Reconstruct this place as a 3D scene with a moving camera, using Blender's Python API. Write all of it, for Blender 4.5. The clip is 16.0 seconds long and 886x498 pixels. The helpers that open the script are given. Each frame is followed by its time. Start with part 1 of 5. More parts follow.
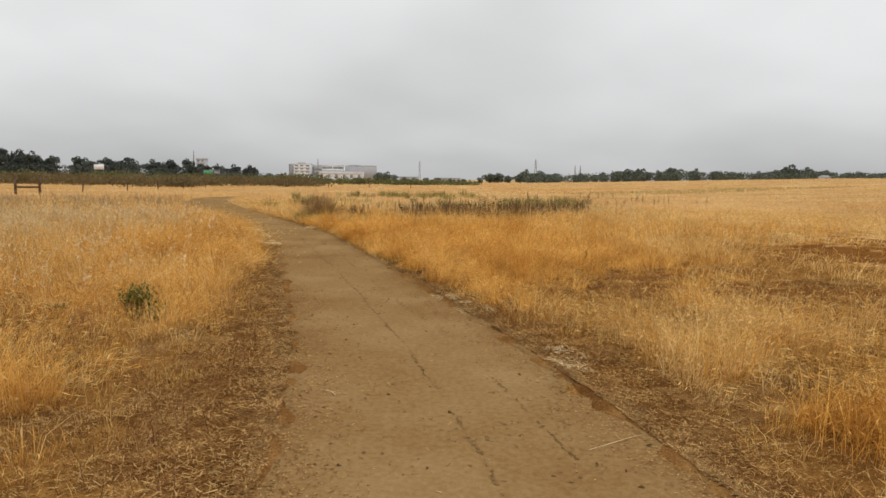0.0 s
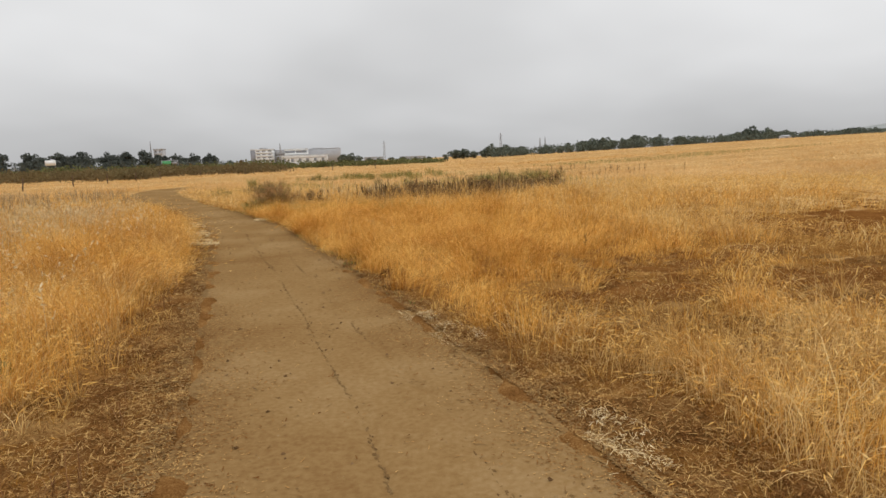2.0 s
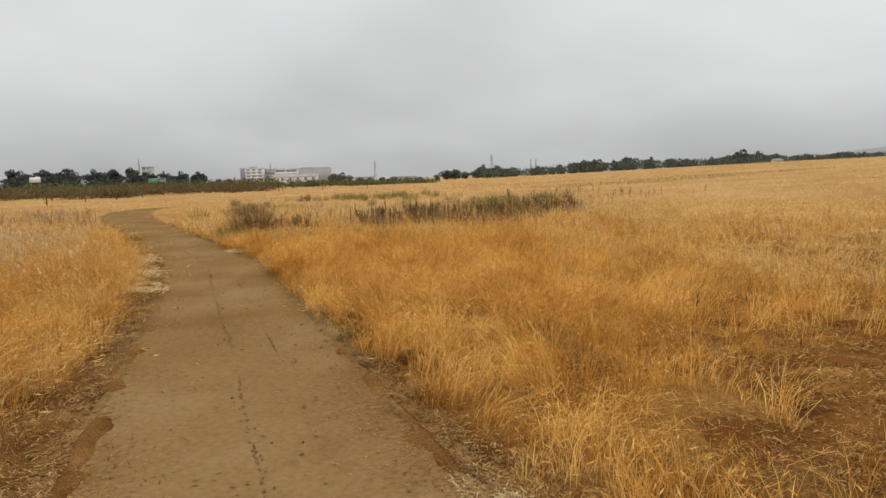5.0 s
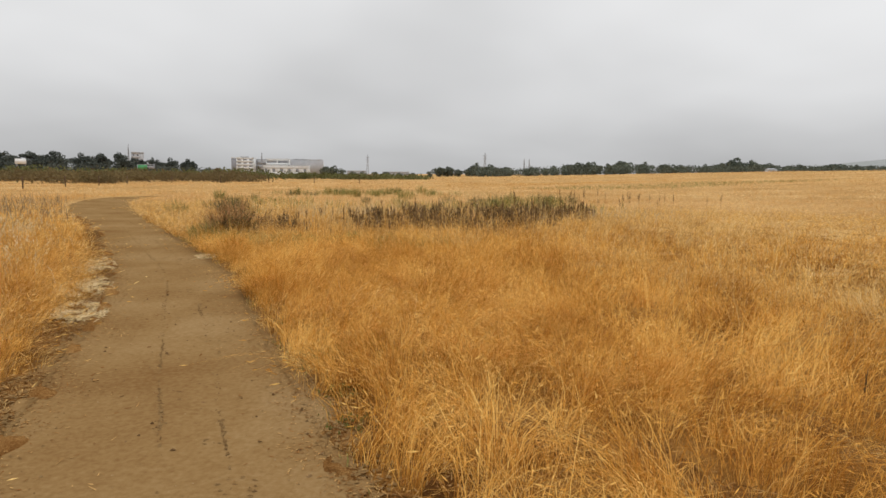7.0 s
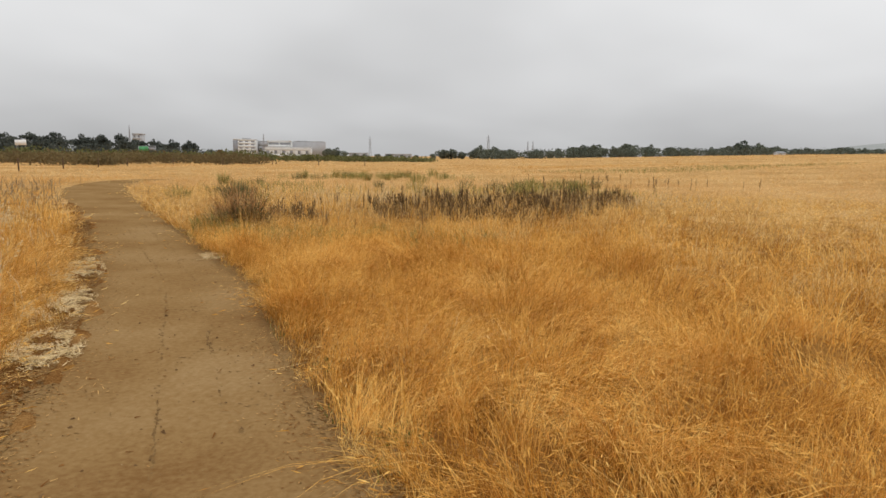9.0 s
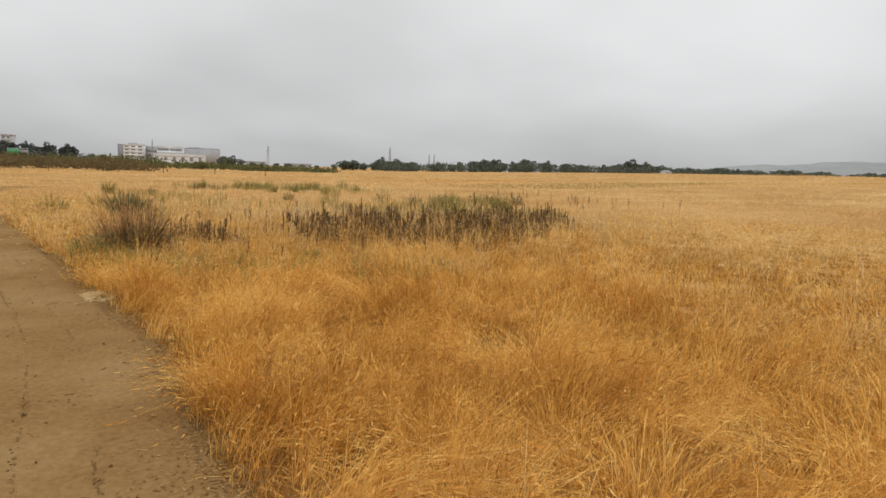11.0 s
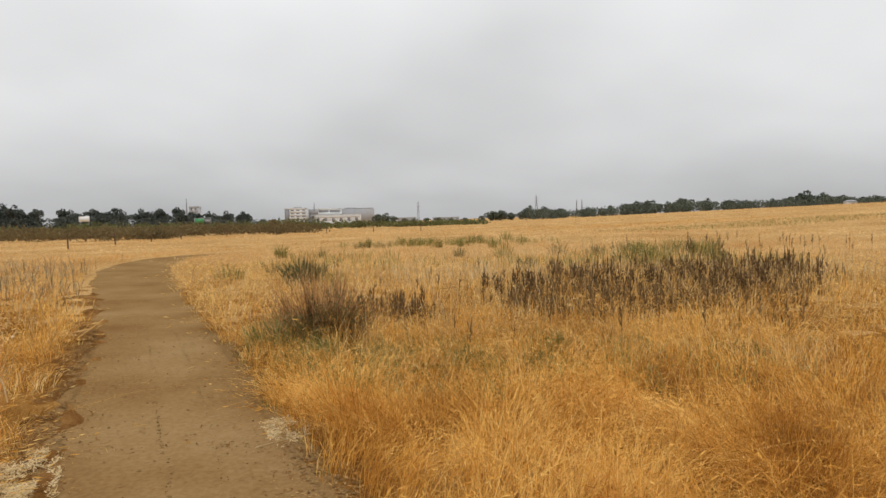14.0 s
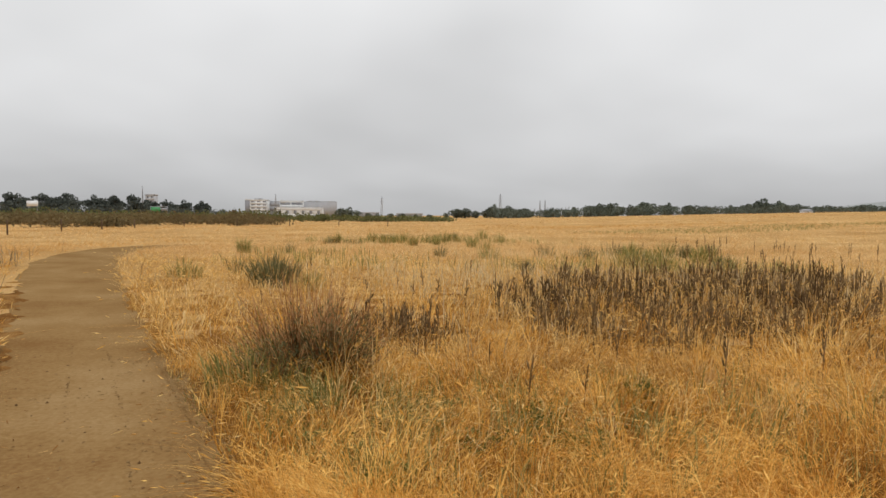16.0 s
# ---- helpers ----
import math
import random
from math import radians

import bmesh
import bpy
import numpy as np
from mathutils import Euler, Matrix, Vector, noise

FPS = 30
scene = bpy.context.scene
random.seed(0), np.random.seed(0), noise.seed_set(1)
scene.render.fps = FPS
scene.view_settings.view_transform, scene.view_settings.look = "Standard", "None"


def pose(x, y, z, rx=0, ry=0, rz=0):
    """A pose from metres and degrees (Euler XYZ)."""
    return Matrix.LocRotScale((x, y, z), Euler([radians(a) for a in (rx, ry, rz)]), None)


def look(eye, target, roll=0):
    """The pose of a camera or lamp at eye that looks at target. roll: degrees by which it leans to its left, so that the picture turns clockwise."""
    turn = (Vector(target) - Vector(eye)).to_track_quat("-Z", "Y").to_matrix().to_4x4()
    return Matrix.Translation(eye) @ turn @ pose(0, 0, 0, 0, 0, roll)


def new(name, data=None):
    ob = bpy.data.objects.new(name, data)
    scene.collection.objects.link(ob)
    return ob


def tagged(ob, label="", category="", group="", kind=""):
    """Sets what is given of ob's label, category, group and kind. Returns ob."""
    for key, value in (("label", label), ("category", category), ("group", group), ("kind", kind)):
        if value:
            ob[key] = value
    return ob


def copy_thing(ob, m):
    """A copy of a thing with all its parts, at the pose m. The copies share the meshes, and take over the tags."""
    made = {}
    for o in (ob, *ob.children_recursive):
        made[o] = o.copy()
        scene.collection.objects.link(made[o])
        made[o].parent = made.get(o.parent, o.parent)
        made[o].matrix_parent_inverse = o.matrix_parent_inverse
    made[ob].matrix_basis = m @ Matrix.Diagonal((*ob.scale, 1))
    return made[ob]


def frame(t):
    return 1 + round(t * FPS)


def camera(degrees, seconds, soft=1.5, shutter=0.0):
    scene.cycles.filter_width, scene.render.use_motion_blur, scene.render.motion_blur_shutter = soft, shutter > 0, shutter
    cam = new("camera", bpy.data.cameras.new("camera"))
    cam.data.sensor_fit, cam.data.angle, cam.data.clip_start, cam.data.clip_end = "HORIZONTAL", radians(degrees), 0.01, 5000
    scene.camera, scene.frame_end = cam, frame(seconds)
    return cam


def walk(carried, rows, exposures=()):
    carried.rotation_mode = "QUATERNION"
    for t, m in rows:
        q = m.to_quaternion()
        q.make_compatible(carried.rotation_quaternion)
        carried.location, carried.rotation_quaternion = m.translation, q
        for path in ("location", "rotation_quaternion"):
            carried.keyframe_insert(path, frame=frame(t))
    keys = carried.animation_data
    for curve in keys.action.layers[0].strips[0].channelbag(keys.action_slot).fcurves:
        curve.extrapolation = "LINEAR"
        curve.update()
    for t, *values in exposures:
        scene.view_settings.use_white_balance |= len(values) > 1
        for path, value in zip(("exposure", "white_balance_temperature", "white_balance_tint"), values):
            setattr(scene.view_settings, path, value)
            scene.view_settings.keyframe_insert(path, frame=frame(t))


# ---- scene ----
cam = camera(68.5, 16.0, soft=1.5)
PATH = [
    (0, (0.095, 0.063, 1.563), (0.074, 2.052, 1.352), 0.7),
    (0.5, (0.080, 0.619, 1.556), (0.011, 2.603, 1.316), -1.4),
    (1, (0.078, 1.188, 1.559), (-0.045, 3.172, 1.339), -2.5),
    (1.5, (0.068, 1.765, 1.560), (0.017, 3.753, 1.350), -0.4),
    (2, (0.099, 2.305, 1.547), (0.169, 4.284, 1.268), -2.2),
    (2.5, (0.109, 2.821, 1.540), (0.379, 4.780, 1.238), -0.6),
    (3, (0.062, 3.353, 1.544), (0.481, 5.294, 1.301), -0.5),
    (3.5, (0.004, 3.889, 1.536), (0.448, 5.820, 1.265), -0.6),
    (4, (-0.100, 4.446, 1.533), (0.215, 6.408, 1.309), -0.2),
    (4.5, (-0.229, 5.021, 1.541), (-0.032, 6.992, 1.266), -2.7),
    (4.7, (-0.269, 5.251, 1.543), (-0.126, 7.231, 1.305), -2.8),
    (6.8, (-0.549, 7.661, 1.628), (-0.511, 9.652, 1.441), 0.5),
    (7, (-0.590, 7.882, 1.630), (-0.454, 9.865, 1.402), 0.5),
    (7.5, (-0.736, 8.411, 1.634), (-0.634, 10.392, 1.377), -1.6),
    (8, (-0.913, 8.925, 1.636), (-0.804, 10.908, 1.399), 0.6),
    (8.2, (-0.985, 9.132, 1.637), (-0.920, 11.112, 1.365), 1.1),
    (10.3, (-1.690, 11.343, 1.683), (-1.422, 13.304, 1.398), -0.2),
    (10.5, (-1.755, 11.556, 1.684), (-1.511, 13.528, 1.457), 0.5),
    (11, (-1.920, 12.095, 1.687), (-1.487, 14.033, 1.449), 2.0),
    (11.5, (-2.093, 12.634, 1.686), (-1.694, 14.570, 1.386), 2.1),
    (12, (-2.280, 13.174, 1.689), (-1.984, 15.138, 1.457), -2.2),
    (12.5, (-2.466, 13.722, 1.693), (-2.122, 15.676, 1.435), -1.3),
    (13, (-2.634, 14.286, 1.695), (-2.500, 16.272, 1.501), -1.3),
    (13.5, (-2.802, 14.862, 1.689), (-2.646, 16.849, 1.528), 1.1),
    (14, (-2.969, 15.448, 1.685), (-2.983, 17.446, 1.594), -1.4),
    (14.5, (-3.140, 16.035, 1.678), (-3.142, 18.033, 1.596), -1.7),
    (15, (-3.319, 16.618, 1.675), (-3.159, 18.607, 1.541), -2.0),
    (15.5, (-3.514, 17.197, 1.676), (-3.538, 19.194, 1.575), -2.4),
    (16, (-3.731, 17.770, 1.675), (-3.628, 19.765, 1.573), 0.4),
]
walk(cam, [(t, look(eye, target, roll)) for t, eye, target, roll in PATH],
     exposures=[(0.0, 0.0), (3.5, -0.03), (4.5, -0.12), (7.0, -0.02), (10.5, -0.04), (11.0, -0.05), (12.0, 0.08), (12.5, 0.0), (13.5, -0.08), (14.5, 0.0), (16.0, -0.05)])

# ---- world: an overcast sky, brighter towards the zenith, and a broad weak sun behind it ----
world = bpy.data.worlds.new("overcast")
scene.world = world
world.use_nodes = True
wt = world.node_tree
wt.nodes.clear()


def node(tree, kind, **values):
    n = tree.nodes.new(kind)
    for key, value in values.items():
        n.inputs[key.replace("_", " ")].default_value = value
    return n


def math_node(tree, op, a, b=None, clamp=False):
    n = tree.nodes.new("ShaderNodeMath")
    n.operation, n.use_clamp = op, clamp
    for slot, v in ((0, a), (1, b)):
        if v is None:
            continue
        if isinstance(v, (int, float)):
            n.inputs[slot].default_value = v
        else:
            tree.links.new(v, n.inputs[slot])
    return n.outputs[0]


wc = wt.nodes.new("ShaderNodeTexCoord")
ws = wt.nodes.new("ShaderNodeSeparateXYZ")
wt.links.new(wc.outputs["Generated"], ws.inputs[0])
up = math_node(wt, "MAXIMUM", ws.outputs[2], 0.0)
deep = math_node(wt, "ADD", up, 0.30)
wm = wt.nodes.new("ShaderNodeCombineXYZ")
wt.links.new(math_node(wt, "DIVIDE", ws.outputs[0], deep), wm.inputs[0])
wt.links.new(math_node(wt, "DIVIDE", ws.outputs[1], deep), wm.inputs[1])
wn = node(wt, "ShaderNodeTexNoise", Scale=0.8, Detail=3.5, Roughness=0.42, Distortion=0.15)
wt.links.new(wm.outputs[0], wn.inputs["Vector"])
cloud = math_node(wt, "MULTIPLY", math_node(wt, "SUBTRACT", 0.5, wn.outputs["Fac"]), 1.0)
cloud = math_node(wt, "ADD", cloud, 1.0)
glow = math_node(wt, "ADD", math_node(wt, "MULTIPLY", up, 1.15), 0.50)
sky_value = math_node(wt, "MULTIPLY", glow, cloud)
wcol = wt.nodes.new("ShaderNodeCombineColor")
for i, k in enumerate((0.995, 1.0, 1.01)):
    wt.links.new(math_node(wt, "MULTIPLY", sky_value, k), wcol.inputs[i])
wb = node(wt, "ShaderNodeBackground", Strength=1.0)
wt.links.new(wcol.outputs[0], wb.inputs["Color"])
wo = wt.nodes.new("ShaderNodeOutputWorld")
wt.links.new(wb.outputs[0], wo.inputs["Surface"])

sun_data = bpy.data.lights.new("sun", "SUN")
sun_data.energy, sun_data.angle, sun_data.color = 0.25, radians(50), (1.0, 0.96, 0.9)
sun = new("sun", sun_data)
sun.matrix_world = look((0, 0, 60), (-12, 16, 0))


# ---- materials ----
def material(name, colours, scale=4.0, fine=60.0, rough=0.85, bump=0.3, island=0.0, through_light=0.0, metal=0.0, object_random=0.0, depth=0.01, contrast=2.2):
    """Three colours over broad and fine noise; island: how far single blades or pieces differ; through_light: part of thin leaves."""
    m = bpy.data.materials.new(name)
    m.use_nodes = True
    t = m.node_tree
    t.nodes.clear()
    out = t.nodes.new("ShaderNodeOutputMaterial")
    geo = t.nodes.new("ShaderNodeNewGeometry")
    broad = node(t, "ShaderNodeTexNoise", Scale=scale, Detail=4.0, Roughness=0.6)
    small = node(t, "ShaderNodeTexNoise", Scale=fine, Detail=3.0, Roughness=0.65)
    for n in (broad, small):
        t.links.new(geo.outputs["Position"], n.inputs["Vector"])
    f = math_node(t, "ADD", math_node(t, "MULTIPLY", broad.outputs["Fac"], 0.6), math_node(t, "MULTIPLY", small.outputs["Fac"], 0.4))
    f = math_node(t, "ADD", math_node(t, "MULTIPLY", math_node(t, "SUBTRACT", f, 0.5), contrast), 0.5)
    if island:
        f = math_node(t, "ADD", f, math_node(t, "MULTIPLY", math_node(t, "SUBTRACT", geo.outputs["Random Per Island"], 0.5), island))
    if object_random:
        info = t.nodes.new("ShaderNodeObjectInfo")
        f = math_node(t, "ADD", f, math_node(t, "MULTIPLY", math_node(t, "SUBTRACT", info.outputs["Random"], 0.5), object_random))
    ramp = t.nodes.new("ShaderNodeValToRGB")
    ramp.color_ramp.elements[0].color = (*colours[0], 1)
    ramp.color_ramp.elements[0].position = 0.12
    ramp.color_ramp.elements[1].color = (*colours[-1], 1)
    ramp.color_ramp.elements[1].position = 0.88
    for i, c in enumerate(colours[1:-1]):
        e = ramp.color_ramp.elements.new(0.12 + 0.76 * (i + 1) / (len(colours) - 1))
        e.color = (*c, 1)
    t.links.new(f, ramp.inputs[0])
    b = node(t, "ShaderNodeBsdfPrincipled", Roughness=rough, Metallic=metal)
    b.inputs["Specular IOR Level"].default_value = 0.0 if rough > 0.78 else (0.12 if rough > 0.7 else 0.4)
    t.links.new(ramp.outputs[0], b.inputs["Base Color"])
    if bump:
        bn = node(t, "ShaderNodeBump", Strength=bump, Distance=depth)
        t.links.new(small.outputs["Fac"], bn.inputs["Height"])
        t.links.new(bn.outputs[0], b.inputs["Normal"])
    last = b.outputs[0]
    if through_light:
        tr = t.nodes.new("ShaderNodeBsdfTranslucent")
        t.links.new(ramp.outputs[0], tr.inputs["Color"])
        mix = t.nodes.new("ShaderNodeMixShader")
        mix.inputs[0].default_value = through_light
        t.links.new(last, mix.inputs[1])
        t.links.new(tr.outputs[0], mix.inputs[2])
        last = mix.outputs[0]
    t.links.new(last, out.inputs["Surface"])
    return m


M_ground = material("dry_thatch", [(0.31, 0.175, 0.062), (0.44, 0.265, 0.105), (0.57, 0.375, 0.168)], 0.12, 30, 0.95, 1.0, depth=0.03, contrast=2.4)
M_dirt = material("packed_dirt", [(0.170, 0.089, 0.032), (0.232, 0.138, 0.055), (0.285, 0.183, 0.084)], 0.55, 24, 0.95, 0.6, depth=0.010, contrast=2.4)
M_soil = material("red_brown_mulch", [(0.11, 0.046, 0.013), (0.215, 0.100, 0.030), (0.34, 0.185, 0.064)], 1.6, 80, 0.95, 1.0, depth=0.02, contrast=3.4)
M_bare = material("bare_red_soil", [(0.10, 0.036, 0.009), (0.175, 0.071, 0.018), (0.27, 0.127, 0.037)], 1.4, 60, 0.95, 0.9, depth=0.02)
M_orange = material("orange_grass", [(0.36, 0.148, 0.022), (0.73, 0.37, 0.068), (0.88, 0.56, 0.165)], 0.9, 7, 0.75, 0, 0.6, 0.2, contrast=3.0)
M_pale = material("pale_grass", [(0.38, 0.20, 0.050), (0.67, 0.41, 0.128), (0.85, 0.62, 0.28)], 0.7, 7, 0.75, 0, 0.6, 0.22, contrast=3.0)
M_short = material("short_dry_grass", [(0.22, 0.09, 0.019), (0.50, 0.26, 0.06), (0.78, 0.53, 0.18)], 1.3, 9, 0.8, 0, 0.8, 0.25, contrast=2.8)
M_litter = material("straw_litter", [(0.11, 0.046, 0.014), (0.27, 0.132, 0.038), (0.62, 0.40, 0.15)], 2.0, 20, 0.85, 0, 0.95, 0.15)
M_chip = material("mulch_chips", [(0.14, 0.058, 0.017), (0.245, 0.112, 0.034), (0.45, 0.27, 0.10)], 2.0, 20, 0.9, 0, 0.95)
M_straw = material("bleached_straw", [(0.52, 0.36, 0.16), (0.70, 0.53, 0.28), (0.84, 0.70, 0.44)], 5, 30, 0.85, 0, 0.5, 0.15)
M_dock = material("dried_dock", [(0.070, 0.043, 0.021), (0.140, 0.087, 0.042), (0.28, 0.185, 0.088)], 1.2, 40, 0.9, 0.4, 0.5)
M_greyweed = material("grey_weed", [(0.33, 0.24, 0.125), (0.52, 0.395, 0.215), (0.72, 0.58, 0.36)], 1.5, 20, 0.85, 0, 0.7, 0.25)
M_brush = material("tan_brush", [(0.17, 0.115, 0.06), (0.32, 0.23, 0.125), (0.50, 0.40, 0.25)], 0.5, 6, 0.85, 0, 0.8, 0.2)
M_green = material("green_weed", [(0.065, 0.08, 0.014), (0.135, 0.145, 0.028), (0.26, 0.24, 0.066)], 3, 30, 0.75, 0, 0.7, 0.3)
M_greygreen = material("grey_green_leaf", [(0.14, 0.13, 0.036), (0.255, 0.235, 0.072), (0.41, 0.36, 0.135)], 3, 30, 0.8, 0, 0.7, 0.3)
M_twig = material("red_brown_twig", [(0.15, 0.072, 0.032), (0.30, 0.15, 0.062), (0.45, 0.265, 0.12)], 2.5, 40, 0.85, 0, 0.7)
M_scrub = material("brown_scrub", [(0.115, 0.085, 0.042), (0.165, 0.122, 0.06), (0.21, 0.165, 0.075)], 0.06, 0.7, 0.9, 0, 0.25, 0.3)
M_hedge = material("green_scrub", [(0.09, 0.09, 0.036), (0.14, 0.14, 0.058), (0.20, 0.20, 0.085)], 0.08, 0.8, 0.9, 0, 0.5, 0.2)
# both leaf colours are lifted and greyed to carry the air's haze
M_leaf = material("hazed_tree_leaves", [(0.068, 0.076, 0.066), (0.10, 0.11, 0.094), (0.14, 0.15, 0.125)], 0.35, 2.5, 0.8, 0, 0.5, 0.15, object_random=0.4)
M_leaf_far = material("hazed_far_leaves", [(0.10, 0.115, 0.092), (0.135, 0.15, 0.115), (0.18, 0.19, 0.14)], 0.3, 2.0, 0.85, 0, 0.5, 0.15, object_random=0.5)
M_bark = material("bark", [(0.08, 0.06, 0.045), (0.15, 0.12, 0.09), (0.24, 0.20, 0.16)], 2, 12, 0.9, 0.6, depth=0.03)
M_post = material("weathered_post", [(0.055, 0.035, 0.022), (0.11, 0.07, 0.045), (0.18, 0.13, 0.09)], 3, 40, 0.9, 0.6, object_random=0.5)
M_wire = material("rusty_wire", [(0.10, 0.06, 0.04), (0.18, 0.12, 0.09)], 2, 30, 0.6, 0, metal=0.6)
M_concrete = material("white_wall", [(0.60, 0.60, 0.59), (0.68, 0.68, 0.67), (0.74, 0.74, 0.73)], 0.15, 1.2, 0.8, 0.1)
M_grey_wall = material("grey_wall", [(0.36, 0.36, 0.37), (0.42, 0.42, 0.43), (0.47, 0.47, 0.48)], 0.12, 1.0, 0.8, 0.1)
M_dark_wall = material("dark_wall", [(0.22, 0.22, 0.235), (0.27, 0.27, 0.285)], 0.15, 1.2, 0.7, 0.1)
M_glass = material("window_glass", [(0.24, 0.25, 0.265), (0.32, 0.33, 0.345)], 0.3, 2, 0.15, 0)
M_steel = material("galvanised_steel", [(0.28, 0.28, 0.29), (0.36, 0.36, 0.37)], 1, 10, 0.55, 0, metal=0.5)
M_sign = material("green_sign", [(0.06, 0.27, 0.10), (0.10, 0.36, 0.15)], 0.4, 3, 0.5, 0)
M_van = material("white_paint", [(0.74, 0.74, 0.73), (0.82, 0.82, 0.81)], 0.5, 6, 0.35, 0)
M_rubber = material("rubber", [(0.02, 0.02, 0.02), (0.04, 0.04, 0.04)], 2, 20, 0.8, 0)
# haze is put into the hill's pale grey colour
M_hill = material("far_hill", [(0.22, 0.23, 0.225), (0.27, 0.28, 0.27), (0.32, 0.325, 0.31)], 0.006, 0.03, 0.95, 0)
M_clod = material("dark_clods", [(0.085, 0.045, 0.019), (0.14, 0.078, 0.034), (0.2, 0.12, 0.055)], 3, 40, 0.95, 0, 0.8)
M_pebble = material("pebbles", [(0.17, 0.10, 0.042), (0.22, 0.138, 0.060), (0.29, 0.195, 0.095)], 3, 40, 0.9, 0, 0.8)

# far bands of the same grass: distance put into paler, less contrasting colours
M_far_tan = material("far_tan_grass", [(0.57, 0.335, 0.130), (0.72, 0.465, 0.205), (0.84, 0.62, 0.32)], 0.10, 1.5, 0.8, 0, 0.3, 0.3, contrast=2.6)
M_rust = material("rust_grass", [(0.50, 0.25, 0.065), (0.67, 0.385, 0.125), (0.78, 0.51, 0.21)], 0.10, 1.5, 0.8, 0, 0.3, 0.3, contrast=2.6)
# tracks and scuffs: a darker brown than the path dirt
M_track = material("dark_rut_soil", [(0.130, 0.072, 0.028), (0.170, 0.100, 0.041), (0.21, 0.130, 0.056)], 2.0, 40, 0.95, 0.5, 0.6)
M_fluff = material("grass_seed_fluff", [(0.66, 0.355, 0.085), (0.82, 0.51, 0.155), (0.90, 0.65, 0.27)], 0.8, 9, 0.8, 0, 0.6, 0.3, contrast=2.4)
M_oat = material("bleached_oats", [(0.54, 0.395, 0.19), (0.72, 0.56, 0.31), (0.85, 0.72, 0.46)], 1.2, 20, 0.8, 0, 0.6, 0.3)
M_mat = material("matted_brown_thatch", [(0.10, 0.044, 0.013), (0.22, 0.110, 0.034), (0.40, 0.235, 0.085)], 1.1, 70, 0.95, 1.0, depth=0.02, contrast=3.2)
M_gap_thatch = material("gap_shade_thatch", [(0.14, 0.058, 0.014), (0.26, 0.122, 0.030), (0.40, 0.215, 0.064)], 0.9, 60, 0.95, 1.0, depth=0.02, contrast=2.8)
M_olive = material("olive_shrub_leaves", [(0.085, 0.080, 0.032), (0.165, 0.150, 0.062), (0.29, 0.25, 0.115)], 2.0, 24, 0.75, 0, 0.8, 0.2)
M_redtwig = material("red_brown_shoots", [(0.22, 0.098, 0.040), (0.39, 0.200, 0.080), (0.54, 0.33, 0.15)], 2.0, 30, 0.85, 0, 0.8)

rng = np.random.default_rng(7)

# ---- the plan ----
EDGE_Y = np.array([-30, -6, 0, 3.1, 4.6, 6.4, 9, 12.3, 15.3, 18.4, 21.3, 23.4, 26.2, 30.2, 35, 40, 44, 48, 51, 54, 56])
LEFT_X = np.array([-0.4, -0.45, -0.6, -0.84, -1.08, -1.45, -2.22, -3.15, -4.0, -5.1, -6.5, -7.5, -8.8, -11.0, -13.7, -16.1, -17.2, -17.6, -17.0, -15.4, -13.6])
RIGHT_X = np.array([2.2, 2.0, 1.78, 1.53, 1.2, 0.70, -0.12, -1.19, -2.24, -3.25, -4.68, -5.62, -7.05, -9.1, -11.3, -13.6, -15.0, -15.7, -15.5, -14.6, -13.4])
WALK = np.array([(e[0], e[1]) for _, e, _, _ in PATH])


def smooth(a, b, v):
    s = np.clip((v - a) / (b - a), 0, 1)
    return s * s * (3 - 2 * s)


def land(x, y):
    """Height of the ground: level by the path, rising slowly to the east."""
    x, y = np.asarray(x, float), np.asarray(y, float)
    rise = 0.036 * np.clip(np.logaddexp(0, (x - 20) / 4.0) * 4.0, 0, 104)
    swell = 0.12 * np.sin(x * 0.13 + 1.0) * np.sin(y * 0.11) * smooth(12, 40, np.hypot(x + 4, y - 12))
    far = smooth(180, 420, np.hypot(x, y))
    return rise * (1 - 0.35 * far) + swell * (1 - far)


def beside(x, y):
    """Metres outside the path's edges (negative: on it), and the side: -1 west, 1 east."""
    l, r = np.interp(y, EDGE_Y, LEFT_X), np.interp(y, EDGE_Y, RIGHT_X)
    slope = np.interp(y, EDGE_Y, np.gradient((LEFT_X + RIGHT_X) / 2, EDGE_Y))
    c = 1 / np.sqrt(1 + slope ** 2)
    e = np.maximum(l - x, x - r) * c
    return np.where(y > 55.5, np.maximum(e, (y - 55.3) * 0.9), e), np.where(x > (l + r) / 2, 1, -1)


WAVES = rng.uniform(0, 6.28, (4, 8, 2))


def rough_noise(x, y, size, k=0):
    """Smooth noise, about -1 to 1, with features of that size."""
    v = np.zeros_like(np.asarray(x, float))
    for i in range(8):
        a = WAVES[k, i, 0]
        v += np.sin((x * math.cos(a) + y * math.sin(a)) * 6.28 / (size * (0.7 + 0.12 * i)) + WAVES[k, i, 1])
    return v / 3.2


def blob(x, y, cx, cy, rx, ry, turn=0.0):
    """1 inside an ellipse, falling to 0 at its uneven rim."""
    c, s = math.cos(radians(turn)), math.sin(radians(turn))
    u, v = ((x - cx) * c + (y - cy) * s) / rx, (-(x - cx) * s + (y - cy) * c) / ry
    return 1 - smooth(0.6, 1.15, np.hypot(u, v) + 0.22 * rough_noise(x, y, 1.3, 1))


